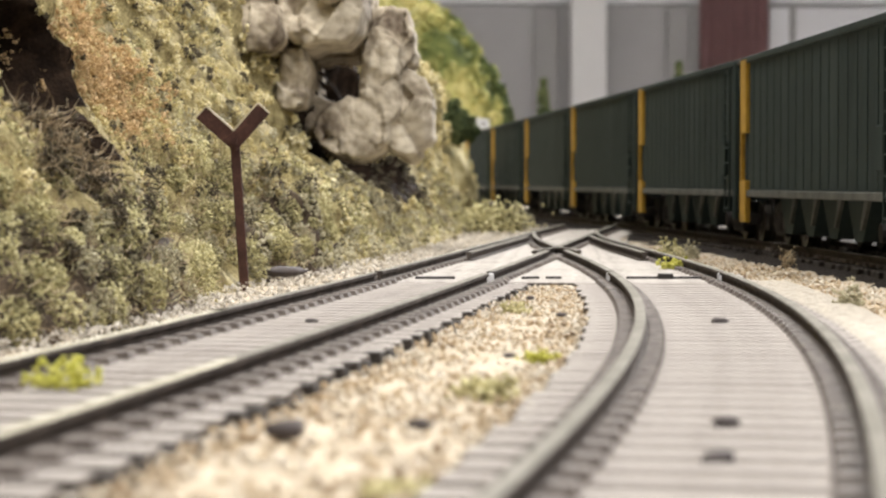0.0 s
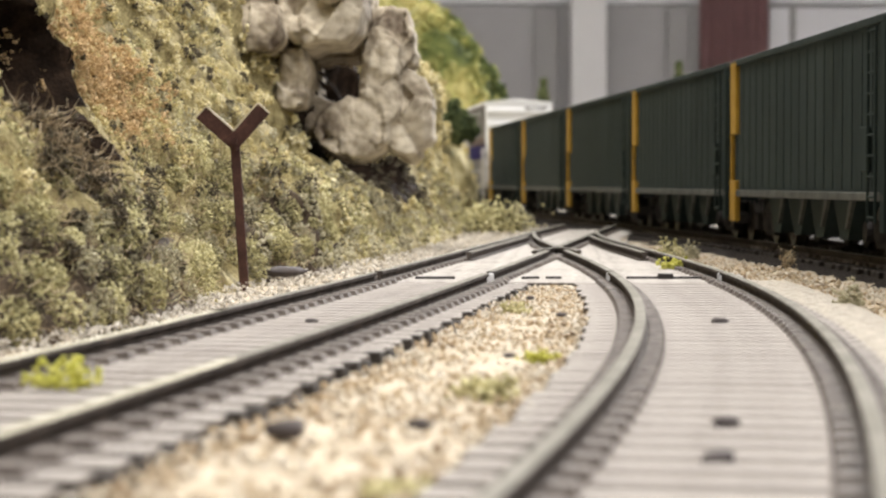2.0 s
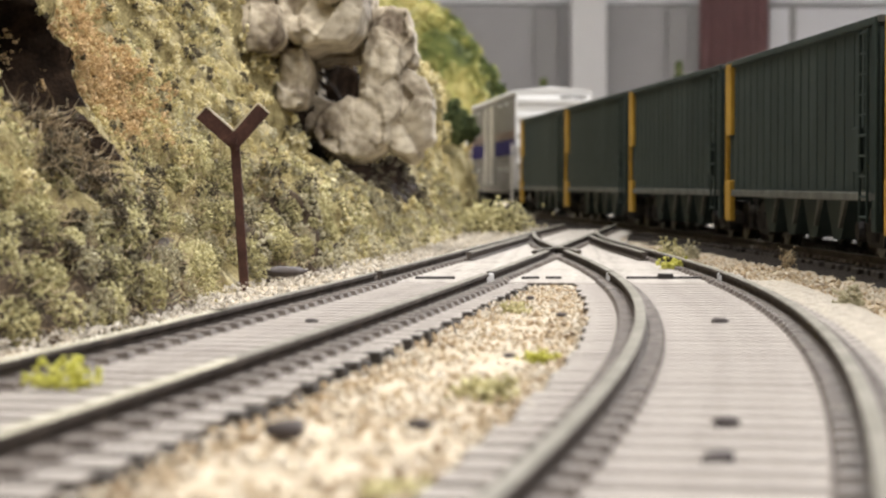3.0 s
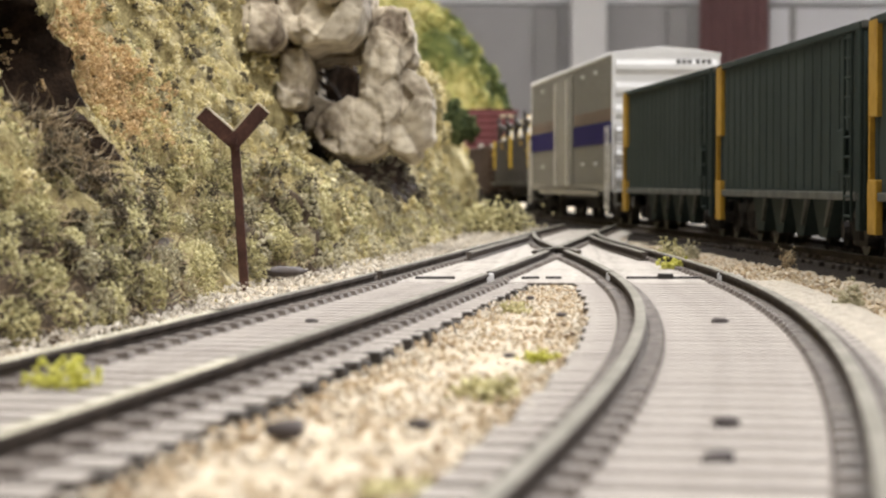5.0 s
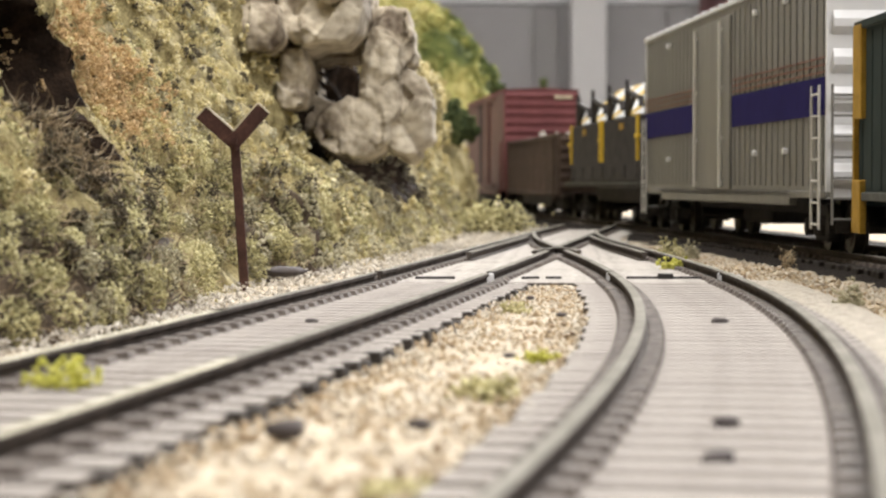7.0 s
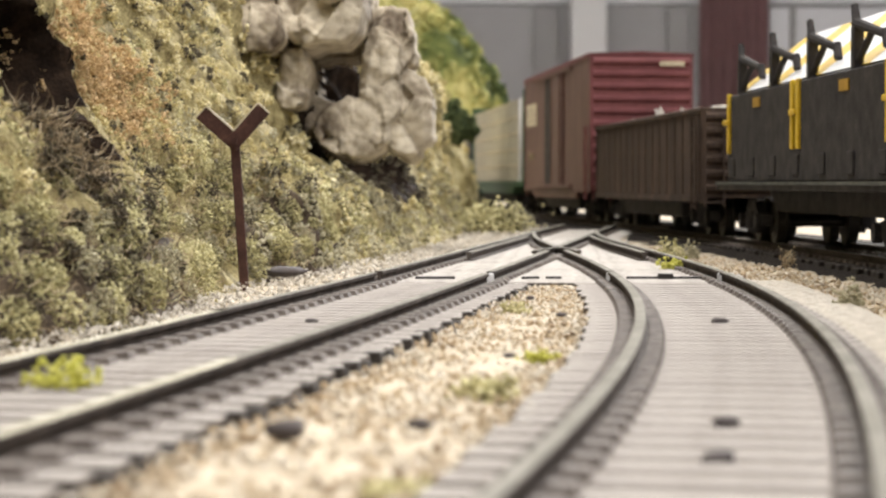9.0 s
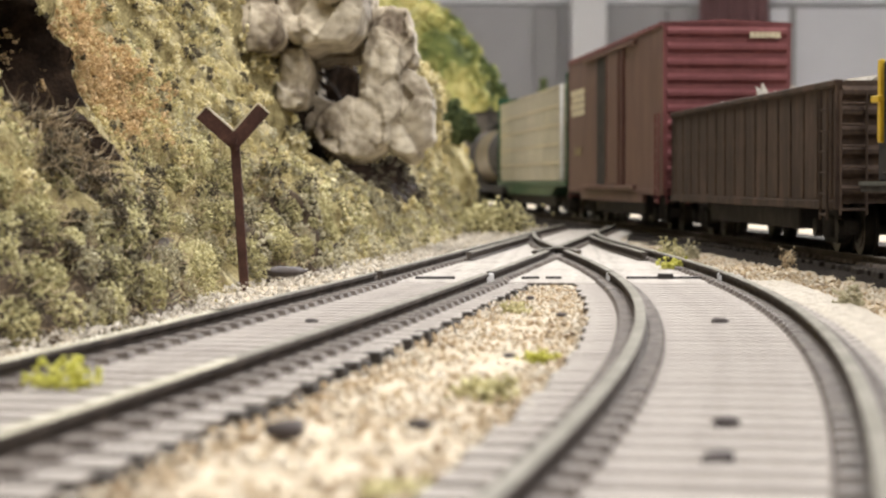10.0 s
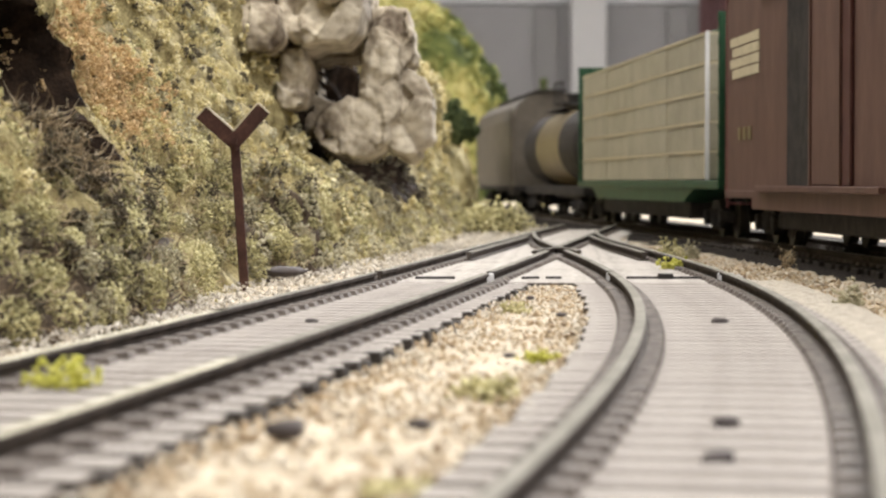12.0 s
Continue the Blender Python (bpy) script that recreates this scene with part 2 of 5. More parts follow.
# ---- room ----
def room():
    def slab(name, rows, mat, kind="structure", label="", category=""):
        bm = boxes(*rows)
        ob = part(name, bm, mat)
        return tagged(ob, label, category, kind=kind)
    W, E_, S, N, B, T = -3000, 4200, -3200, 6000, -1150, 1500
    slab("floor", [(W - 100, E_ + 100, S - 100, N + 100, B - 60, B)], "floor", label="plain grey floor of the train room", category="floor")
    slab("ceiling", [(W - 100, E_ + 100, S - 100, N + 100, T, T + 60)], "ceiling", label="plain white ceiling of the train room", category="ceiling")
    slab("wall_west", [(W - 100, W, S, N, B, T)], "dimwall", label="pale painted room wall", category="wall")
    slab("wall_east", [(E_, E_ + 100, S, N, B, T)], "dimwall", label="pale painted room wall", category="wall")
    slab("wall_south", [(W, E_, S - 100, S, B, T)], "dimwall", label="pale painted room wall", category="wall")
    slab("wall_north", [(W, E_, N, N + 100, B, 478)], "wall", label="grey painted wall behind the layout", category="wall")
    slab("wall_north_upper", [(W, E_, N + 3, N + 100, 482, T)], "ceiling", label="white upper wall above the grey wall", category="wall")
    col = part("column", boxes((330, 420, N - 95, N - 3, B, T), bevel=4), "column")
    tagged(col, "square white painted post before the wall", "post", kind="structure")
    cur = bmesh.new()
    n = 60
    pts = []
    for i in range(n + 1):
        u = i / n
        pts.append((665 + 178 * u, N - 30 + 7 * math.sin(u * 38)))
    v0 = [cur.verts.new((x, y, B + 30)) for x, y in pts]
    v1 = [cur.verts.new((x, y, 1300)) for x, y in pts]
    for i in range(n):
        cur.faces.new((v0[i], v0[i + 1], v1[i + 1], v1[i]))
    bmesh.ops.solidify(cur, geom=cur.faces[:], thickness=3)
    tagged(part("curtain", cur, "curtain", smooth=True), "brick-red hanging cloth panel before the wall", "curtain")
    for x0, x1, mat, nm, lab in ((235, 300, "dim", "wall_panel", "darker grey upright strip on the wall"), (580, 640, "dim", "wall_panel", "darker grey upright strip on the wall"),
                                 (848, 1600, "wallpale", "wall_panel", "pale grey smooth wall panel"), (900, 915, "dim", "wall_panel", "narrow dim joint cover on the wall")):
        d = 12 if mat == "wallpale" else 20
        tagged(part(nm, boxes((x0, x1, N - d, N - 2, B, 470), bevel=2), mat), lab, "wall panel", kind="structure")


# ---- layout ground ----
def grid_mesh(name, xs, ys, zf, mat, label, category):
    nx, ny = len(xs), len(ys)
    v = [(x, y, zf(x, y)) for y in ys for x in xs]
    f = [(j * nx + i, j * nx + i + 1, (j + 1) * nx + i + 1, (j + 1) * nx + i) for j in range(ny - 1) for i in range(nx - 1)]
    return tagged(raw(name, v, f, mat, smooth=True), label, category, kind="structure")


def ground():
    xs = np.concatenate([np.arange(-1100, -60, 40), np.arange(-60, 110, 1.6), np.arange(110, 700, 20)])
    ys = np.concatenate([np.arange(-300, 60, 20), np.arange(60, 300, 1.6), np.arange(300, 800, 3.0), np.arange(800, 2700, 25)])

    def zf(x, y):
        z = -1.7 + 0.5 * noise.noise((x * 0.12, y * 0.12, 0)) + 0.35 * noise.noise((x * 0.5, y * 0.5, 3))
        if 60 < y < 420:
            gap = (off(right_rail, y, -GAUGE)[0] - left_rail(y) - GAUGE) / 2
            mid = left_rail(y) + GAUGE + gap
            if abs(x - mid) < gap - 7:
                z += 0.9 * min(1, (gap - 7 - abs(x - mid)) / 4)
        if x > right_rail(min(max(y, 60), 700)) + 9 and x < 66:
            z += 0.5
        return z
    grid_mesh("ground", xs, ys, zf, "sand", "tan sandy layout ground with fine grit", "ground")
    tagged(part("layout_base", boxes((-1095, 680, -295, 2655, -60, -4)), "earth"), "wooden layout base under the scenery", "layout base", kind="structure")
    for x in (-1040, -200, 620):
        for y in (-240, 1180, 2600):
            tagged(part("layout_leg", boxes((x - 35, x + 35, y - 35, y + 35, -1150, -60), bevel=3), "earth"), "square wooden leg under the layout", "layout leg", kind="structure")


def strip(name, f, y0, y1, d0, d1, z, mat, label, step=4.0):
    v, q = [], []
    ys = np.arange(y0, y1 + 0.1, step)
    for i, y in enumerate(ys):
        for k in range(7):
            d = d0 + (d1 - d0) * k / 6
            edge = abs(k - 3) == 3
            x, yy = f(y, d)
            v.append((x, yy, z - (1.6 if edge else 0) + 0.02 * noise.noise((x * 0.9, yy * 0.9, 7))))
    for i in range(len(ys) - 1):
        for k in range(6):
            a = i * 7 + k
            q.append((a, a + 1, a + 8, a + 7))
    return tagged(raw(name, v, q, mat, smooth=True), label, "roadbed", kind="structure")


RAIL_SECTION = [(-1.05, 0.0), (1.05, 0.0), (1.05, 0.18), (0.28, 0.4), (0.28, 1.15), (0.62, 1.3), (0.62, 1.72), (0.52, 1.8), (-0.52, 1.8), (-0.62, 1.72), (-0.62, 1.3), (-0.28, 1.15), (-0.28, 0.4), (-1.05, 0.18)]


def rail(pts, parent, name="rail", label="", worn=-1.0, step=6.1):
    """A rail of real section along points in plan; the head is a mesh of its own on it, paler up to the distance worn.
    """
    p = np.array(pts, float)
    t = np.gradient(p, axis=0)
    t /= np.linalg.norm(t, axis=1)[:, None]
    nrm = np.stack([t[:, 1], -t[:, 0]], 1)
    v, f = [], []
    n = len(RAIL_SECTION)
    for i in range(len(p)):
        for u, z in RAIL_SECTION:
            v.append((p[i, 0] + nrm[i, 0] * u, p[i, 1] + nrm[i, 1] * u, z))
    for i in range(len(p) - 1):
        for k in range(n):
            f.append((i * n + k, i * n + (k + 1) % n, (i + 1) * n + (k + 1) % n, (i + 1) * n + k))
    f += [tuple(range(n))[::-1], tuple(range((len(p) - 1) * n, len(p) * n))]
    ob = raw(name, v, f, "rail", parent, label)
    for lo, hi, mat, lab in ((-1, worn, "railhead", "pale running surface on the near stretch"), (worn, 1e6, "dullhead", "dull grey running surface")):
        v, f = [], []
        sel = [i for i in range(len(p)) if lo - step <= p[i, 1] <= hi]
        if len(sel) < 2:
            continue
        for i in sel:
            for u, z in ((-0.57, 1.785), (-0.48, 1.83), (0.48, 1.83), (0.57, 1.785)):
                v.append((p[i, 0] + nrm[i, 0] * u, p[i, 1] + nrm[i, 1] * u, z))
        for i in range(len(sel) - 1):
            for k in range(3):
                f.append((i * 4 + k, i * 4 + k + 1, (i + 1) * 4 + k + 1, (i + 1) * 4 + k))
        raw("running_surface", v, f, mat, ob, lab, smooth=True)
    return ob


def tie_mesh(length, width=3.7, mat="tie"):
    bm = boxes((-length / 2, length / 2, -width / 2, width / 2, -1.9, 0), bevel=0.18)
    bm.transform(Matrix.Scale(0.001, 4))
    me = bpy.data.meshes.new("tie")
    bm.to_mesh(me)
    bm.free()
    me.materials.append(M[mat])
    # dark second slot on the sides stands in for shade between ties
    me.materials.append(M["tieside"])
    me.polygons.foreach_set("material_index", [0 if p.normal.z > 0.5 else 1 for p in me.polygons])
    return me


def place_tie(me, x, y, a, parent, rng):
    ob = new("tie", me)
    ob.parent = parent
    ob.matrix_basis = pose((x + rng.uniform(-0.4, 0.4)) * 0.001, y * 0.001, rng.uniform(0.0, 0.03) * 0.001, 0, 0, math.degrees(a) + rng.uniform(-0.7, 0.7))


def chairs(curve, parent, reach=2.5):
    """Rows of moulded tie plates on both sides of a rail."""
    v, f = [], []
    for x, y, a in curve:
        c, s = math.cos(a), math.sin(a)
        for lo, hi in ((-reach, -0.45), (0.45, reach)):
            b = len(v)
            for z in (-0.2, 0.6):
                k = 0.0 if z < 0 else 0.4
                for u, w in ((lo + k, -1.6 + k), (hi - k, -1.6 + k), (hi - k, 1.6 - k), (lo + k, 1.6 - k)):
                    v.append((x + u * c - w * s, y + u * s + w * c, z))
            f += [(b + 4, b + 5, b + 6, b + 7), (b, b + 1, b + 5, b + 4), (b + 1, b + 2, b + 6, b + 5), (b + 2, b + 3, b + 7, b + 6), (b + 3, b, b + 4, b + 7)]
    ob = raw("tie_plating", v, f, "chair", parent, "rows of dark moulded tie plates")
    return tagged(ob, kind="stuff")


def tie_end_shadows(places, parent):
    """Dark rough blocks added to stand in for the shadow between tie ends."""
    rng = random.Random(9)
    v, f = [], []
    for x, y, a in places:
        c, s, b = math.cos(a), math.sin(a), len(v)
        for z, k in ((-1.6, 0.0), (rng.uniform(-0.7, 0.1), 0.45)):
            for u, w in ((-1.3, -1.3), (0.9, -1.3), (0.9, 1.3), (-1.3, 1.3)):
                u, w = u * (1 - k * rng.uniform(0.4, 1)), w * (1 - k * rng.uniform(0.2, 1))
                v.append((x + u * c - w * s, y + u * s + w * c, z))
        f += [(b + 4, b + 5, b + 6, b + 7), (b, b + 1, b + 5, b + 4), (b + 1, b + 2, b + 6, b + 5), (b + 2, b + 3, b + 7, b + 6), (b + 3, b, b + 4, b + 7)]
    return tagged(raw("tie_webbing", v, f, "darktie", parent, "dark blocks standing in for shadow between the tie ends"), kind="stuff")


def slope(f, y):
    return -math.atan((f(y + 1) - f(y - 1)) / 2)


def yard_tracks():
    rng = random.Random(4)
    SP = 6.2
    strip("roadbed_left", lambda y, d: off(left_rail, y, d + GAUGE / 2), 60, 800, -15.6, 15.6, -0.28, "tiegap", "darkened ballast between the ties")
    strip("roadbed_right", lambda y, d: off(right_rail, y, d - GAUGE / 2), 40, 640, -15.6, 15.6, -0.16, "tiegap", "darkened ballast between the ties")

    strip("roadbed_turnout", lambda y, d: (left_rail(y) - 9 + (right_rail(y) - left_rail(y) + 18) * (d + 1) / 2, y), 372, 780, -1, 1, -0.25, "paleballast", "pale ballast heaped between the turnout ties")

    strip("roadbed_shoulder", lambda y, d: off(right_rail, y, d), 60, 372, 2.9, 12.5, 0.10, "ballast", "pale grey ballast over the outer tie ends")

    a = thing("straight_track", "straight model track on pale weathered ties", "railway track", "yard tracks")
    b = thing("curved_track", "curved model track on pale weathered ties", "railway track", "yard tracks")
    c = thing("turnout", "model turnout with frog, guard rails and long ties", "railway switch", "yard tracks")
    nose, heel, tip = 484, 366, 655
    step = 6.0

    def run(f, d, y0, y1):
        return [off(f, y, d) for y in np.arange(y0, y1 + 0.1, step)]
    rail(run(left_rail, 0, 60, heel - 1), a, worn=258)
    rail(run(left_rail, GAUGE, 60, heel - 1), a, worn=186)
    rail(run(right_rail, 0, 40, heel - 1), b)
    rail(run(right_rail, -GAUGE, 40, heel - 1), b)
    rail(run(left_rail, 0, heel, 790), c, "stock_rail")
    rail(run(right_rail, 0, heel, 790), c, "stock_rail")
    rail(run(left_rail, GAUGE, heel + 1, nose), c, "frog_rail")
    rail(run(right_rail, -GAUGE, heel + 1, nose), c, "frog_rail")
    rail([off(right_rail, y, -GAUGE) for y in np.arange(tip, nose + 20, -step)] + [off(left_rail, y, GAUGE - 2.4) for y in np.arange(nose + 6, nose - 8, -step)], c, "wing_rail")
    rail([off(left_rail, y, GAUGE) for y in np.arange(tip, nose + 20, -step)] + [off(right_rail, y, -GAUGE + 2.4) for y in np.arange(nose + 6, nose - 8, -step)], c, "wing_rail")
    rail(run(left_rail, 2.9, 466, 610), c, "guard_rail")
    rail(run(right_rail, -2.9, 466, 610), c, "guard_rail")
    # white insulated joints and the dark tie bars at the turnout's heel
    for f, d in ((left_rail, GAUGE), (right_rail, -GAUGE), (right_rail, 0)):
        x, y = off(f, heel - 0.5, d)
        part("insulated_joint", boxes((x - 0.75, x + 0.75, y - 0.5, y + 0.5, 0.1, 1.6), bevel=0.2), "whitepaint", c, "small white plastic rail joiner")
    for x0, x1 in ((-4.6, 2.0), (13.0, 16.0), (17.0, 19.6), (30.4, 44.5)):
        part("tie_bar", boxes((x0, x1, 380, 381.4, -0.3, 0.35), bevel=0.1), "black", c, "thin dark crossbar")
    part("spring_housing", boxes((35.5, 38.0, 378.5, 380.6, -0.2, 0.9), bevel=0.2), "black", c)
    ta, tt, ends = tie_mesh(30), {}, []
    for f, sgn, y0, y1, owner in ((left_rail, 1, 66, heel, a), (right_rail, -1, 46, heel, b)):
        y = y0
        curve = []
        while y < y1:
            x, yy = off(f, y, sgn * GAUGE / 2)
            an = slope(f, y)
            place_tie(ta, x, yy, an, owner, rng)
            for d in (0, sgn * GAUGE):
                curve.append((*off(f, y, d), an))
            if sgn > 0:
                ends.append((*off(f, y + SP / 2, GAUGE / 2 + 15.0), an))
            y += SP
        chairs(curve, owner, 3.4 if sgn > 0 else 2.7)
    tie_end_shadows(ends, a)
    y, curve = heel + 3, []
    while y < 780:
        x0, x1 = off(left_rail, y, -6.5)[0], off(right_rail, y, 6.5)[0]
        key = round((x1 - x0) / 4) * 4
        if key not in tt:
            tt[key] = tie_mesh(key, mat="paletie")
        an = (slope(left_rail, y) + slope(right_rail, y)) / 2
        place_tie(tt[key], (x0 + x1) / 2, y, an, c, rng)
        for f, d in ((left_rail, 0), (right_rail, 0)) + (((left_rail, GAUGE), (right_rail, -GAUGE)) if y < 640 else ()):
            curve.append((*off(f, y, d), an))
        y += SP
    chairs(curve, c)


def main_line():
    rng = random.Random(5)
    # near side widens to paint the train's shadow; far side darkens ground behind
    strip("roadbed_main", lambda s, d: train_track(s, d * (1 + (0.7 * min(1, max(0, (s - 60) / 220)) if d < 0 else 0)))[:2], -330, 2900, -25, 56, -0.7, "cinder", "dark cinder roadbed, widened to paint the train's shadow", step=12.0)
    m = thing("main_track", "model main line on dark ties under the train", "railway track", "yard tracks")
    for d in (-GAUGE / 2, GAUGE / 2):
        rail([train_track(s, d)[:2] for s in np.arange(-320, 2890, 15)], m, step=0)
    me = tie_mesh(30)
    me.materials.clear()
    me.materials.append(M["darktie"])
    curve = []
    for s in np.arange(-60, 1000, 6.0):
        x, y, a = train_track(s)
        place_tie(me, x, y, a, m, rng)
        for d in (-GAUGE / 2, GAUGE / 2):
            xx, yy, a = train_track(s, d)
            curve.append((xx, yy, a))
    chairs(curve, m)


# ---- scattered scenery ----
OCTA_V = np.array([(1, 0, 0), (-1, 0, 0), (0, 1, 0), (0, -1, 0), (0, 0, 1), (0, 0, -1)], float)
OCTA_F = np.array([(0, 2, 4), (2, 1, 4), (1, 3, 4), (3, 0, 4), (2, 0, 5), (1, 2, 5), (3, 1, 5), (0, 3, 5)])


def rotations(n, rs):
    q = rs.normal(size=(n, 4))
    q /= np.linalg.norm(q, axis=1)[:, None]
    w, x, y, z = q.T
    return np.stack([1 - 2 * (y * y + z * z), 2 * (x * y - z * w), 2 * (x * z + y * w), 2 * (x * y + z * w), 1 - 2 * (x * x + z * z), 2 * (y * z - x * w),
                     2 * (x * z - y * w), 2 * (y * z + x * w), 1 - 2 * (x * x + y * y)], 1).reshape(n, 3, 3)


def crumbs(centres, sizes, rs, flat=1.0):
    """Many small crooked grains as one vertex and face array."""
    n = len(centres)
    v = OCTA_V[None] * rs.uniform(0.55, 1.3, (n, 6, 1)) * np.asarray(sizes)[:, None, None]
    v[:, :, 2] *= flat
    v = np.einsum("nij,nkj->nki", rotations(n, rs), v) + np.asarray(centres)[:, None, :]
    f = OCTA_F[None] + (np.arange(n) * 6)[:, None, None]
    return v.reshape(-1, 3), f.reshape(-1, 3)


def twigs(roots, lengths, rs, r=0.16, up=(0, 0, 0.4), curl=0.7):
    """Thin crooked stems of three joints each."""
    n = len(roots)
    d = rs.normal(size=(n, 3)) + np.asarray(up)
    d /= np.linalg.norm(d, axis=1)[:, None]
    pts = [np.asarray(roots, float)]
    for k in range(3):
        pts.append(pts[-1] + d * (np.asarray(lengths) / 3)[:, None])
        d = d + curl * rs.normal(size=(n, 3)) * 0.7
        d /= np.linalg.norm(d, axis=1)[:, None]
    side = rs.normal(size=(n, 3))
    u = np.cross(d, side)
    u /= np.linalg.norm(u, axis=1)[:, None]
    w = np.cross(d, u)
    w /= np.linalg.norm(w, axis=1)[:, None]
    v = np.zeros((n, 12, 3))
    for k in range(4):
        rr = r * (1 - 0.22 * k)
        for j in range(3):
            an = j * 2.0944
            v[:, k * 3 + j] = pts[k] + rr * (math.cos(an) * u + math.sin(an) * w)
    f = []
    for k in range(3):
        for j in range(3):
            f.append((k * 3 + j, k * 3 + (j + 1) % 3, k * 3 + 3 + (j + 1) % 3, k * 3 + 3 + j))
    f = np.array(f)[None] + (np.arange(n) * 12)[:, None, None]
    return v.reshape(-1, 3), f.reshape(-1, 4)


def stuff(name, vf, mat, label, category, parent=None):
    v, f = vf
    ob = raw(name, v, f.tolist(), mat, parent)
    return tagged(ob, label, category, kind="stuff")


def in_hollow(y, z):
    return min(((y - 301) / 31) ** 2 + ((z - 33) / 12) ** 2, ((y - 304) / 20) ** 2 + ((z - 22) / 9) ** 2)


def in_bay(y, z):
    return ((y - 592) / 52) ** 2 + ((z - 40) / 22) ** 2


def hill_x(y, z):
    """The face of the near hill: x at the distance y and the height z."""
    base = float(np.interp(y, HILL_Y, HILL_X))
    near = 0.52 * z
    far = 13.0 * (1 - math.exp(-max(z, 0) / 7)) + 18 * max(0.0, (z - 48) / 16) ** 2
    w = min(1, max(0, (y - 430) / 200))
    x = base - near * (1 - w) - far * w
    x += 4.5 * noise.noise((y * 0.028, z * 0.045, 1.0)) * min(1, z / 10 + 0.15)
    x += 3.6 * noise.noise((y * 0.085, z * 0.13, 5.0)) * min(1, z / 8 + 0.2)
    x += 1.9 * noise.noise((y * 0.24, z * 0.27, 9.0)) + 0.6 * noise.noise((y * 0.6, z * 0.65, 13.0))
    # the dark hollow under the ledge
    q = in_hollow(y, z)
    x -= 27 * max(0.0, 1 - q) ** 0.5 if q < 1 else 0
    # the bay that holds the rock face
    q = 1 - ((y - 560) / 105) ** 2
    if q > 0 and z > 15:
        x -= 13 * min(1, q * 1.6) * min(1, (z - 15) / 8)
    # the undercut below the rock face
    q = ((y - 610) / 50) ** 2 + ((z - 17) / 8) ** 2
    x -= 9 * (1 - q) if q < 1 else 0
    return x


HILL_Y = (60, 150, 239, 262, 291, 354, 396, 451, 560, 685, 800, 864, 900, 935, 960)
HILL_X = (-74, -57, -46, -41, -36, -36.5, -32, -22.5, -8, 2, 8.5, 12, 12, 4, -25)


def hill():
    ys = np.concatenate([np.arange(60, 230, 8), np.arange(230, 460, 1.1), np.arange(460, 962, 2.0)])
    zs = np.concatenate([np.arange(-3, 84, 1.1), np.arange(84, 150, 6)])
    v = [(hill_x(y, z), y, z) for y in ys for z in zs]
    nz = len(zs)
    f = [(i * nz + k, (i + 1) * nz + k, (i + 1) * nz + k + 1, i * nz + k + 1) for i in range(len(ys) - 1) for k in range(nz - 1)]
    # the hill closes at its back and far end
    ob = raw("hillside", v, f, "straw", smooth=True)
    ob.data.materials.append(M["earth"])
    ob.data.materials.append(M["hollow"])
    # hollow, rock bay and undercut are coloured dark for their shade
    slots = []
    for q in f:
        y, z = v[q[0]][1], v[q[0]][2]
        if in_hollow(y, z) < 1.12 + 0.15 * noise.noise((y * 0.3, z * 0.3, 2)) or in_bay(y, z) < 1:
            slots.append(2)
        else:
            # slot 1 darkens the low slope, so gaps between clumps read as shade
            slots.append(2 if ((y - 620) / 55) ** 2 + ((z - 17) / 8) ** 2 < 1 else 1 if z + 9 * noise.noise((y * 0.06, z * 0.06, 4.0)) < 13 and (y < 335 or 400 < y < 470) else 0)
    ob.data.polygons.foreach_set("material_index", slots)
    tagged(ob, "steep straw-coloured scenery hillside with tufts of foam", "hillside", kind="structure")


def on_hill(n, ylo, yhi, zlo, zhi, rs, lift=0.3, keep=None):
    out = []
    while len(out) < n:
        y, z = rs.uniform(ylo, yhi), rs.uniform(zlo, zhi)
        if ((y - 620) / 48) ** 2 + ((z - 17) / 7) ** 2 < 1 or 360 < y < 386 and z < 2.5 or in_hollow(y, z) < 1.1 or in_bay(y, z) < 0.8 or (keep and not keep(y, z)):
            continue
        out.append((hill_x(y, z) + lift * rs.uniform(0, 1), y, z))
    return np.array(out)


def foam_clumps(seeds, per, spread, size, rs):
    c = np.repeat(seeds, per, axis=0)
    r = np.repeat(rs.uniform(0.55, 1.5, len(seeds)), per)[:, None] * spread
    d = rs.normal(size=c.shape)
    d /= np.linalg.norm(d, axis=1)[:, None]
    c = c + d * r * rs.uniform(0.55, 1.15, (len(c), 1)) * (0.8, 1.0, 0.9)
    return crumbs(c, rs.uniform(0.5, 1.2, len(c)) * size, rs)


def spaced(p, gap):
    """Drops the points that lie closer than gap to one kept before."""
    keep = []
    for q in p:
        if all((q[1] - r[1]) ** 2 + (q[2] - r[2]) ** 2 > gap * gap for r in keep):
            keep.append(q)
    return np.array(keep)


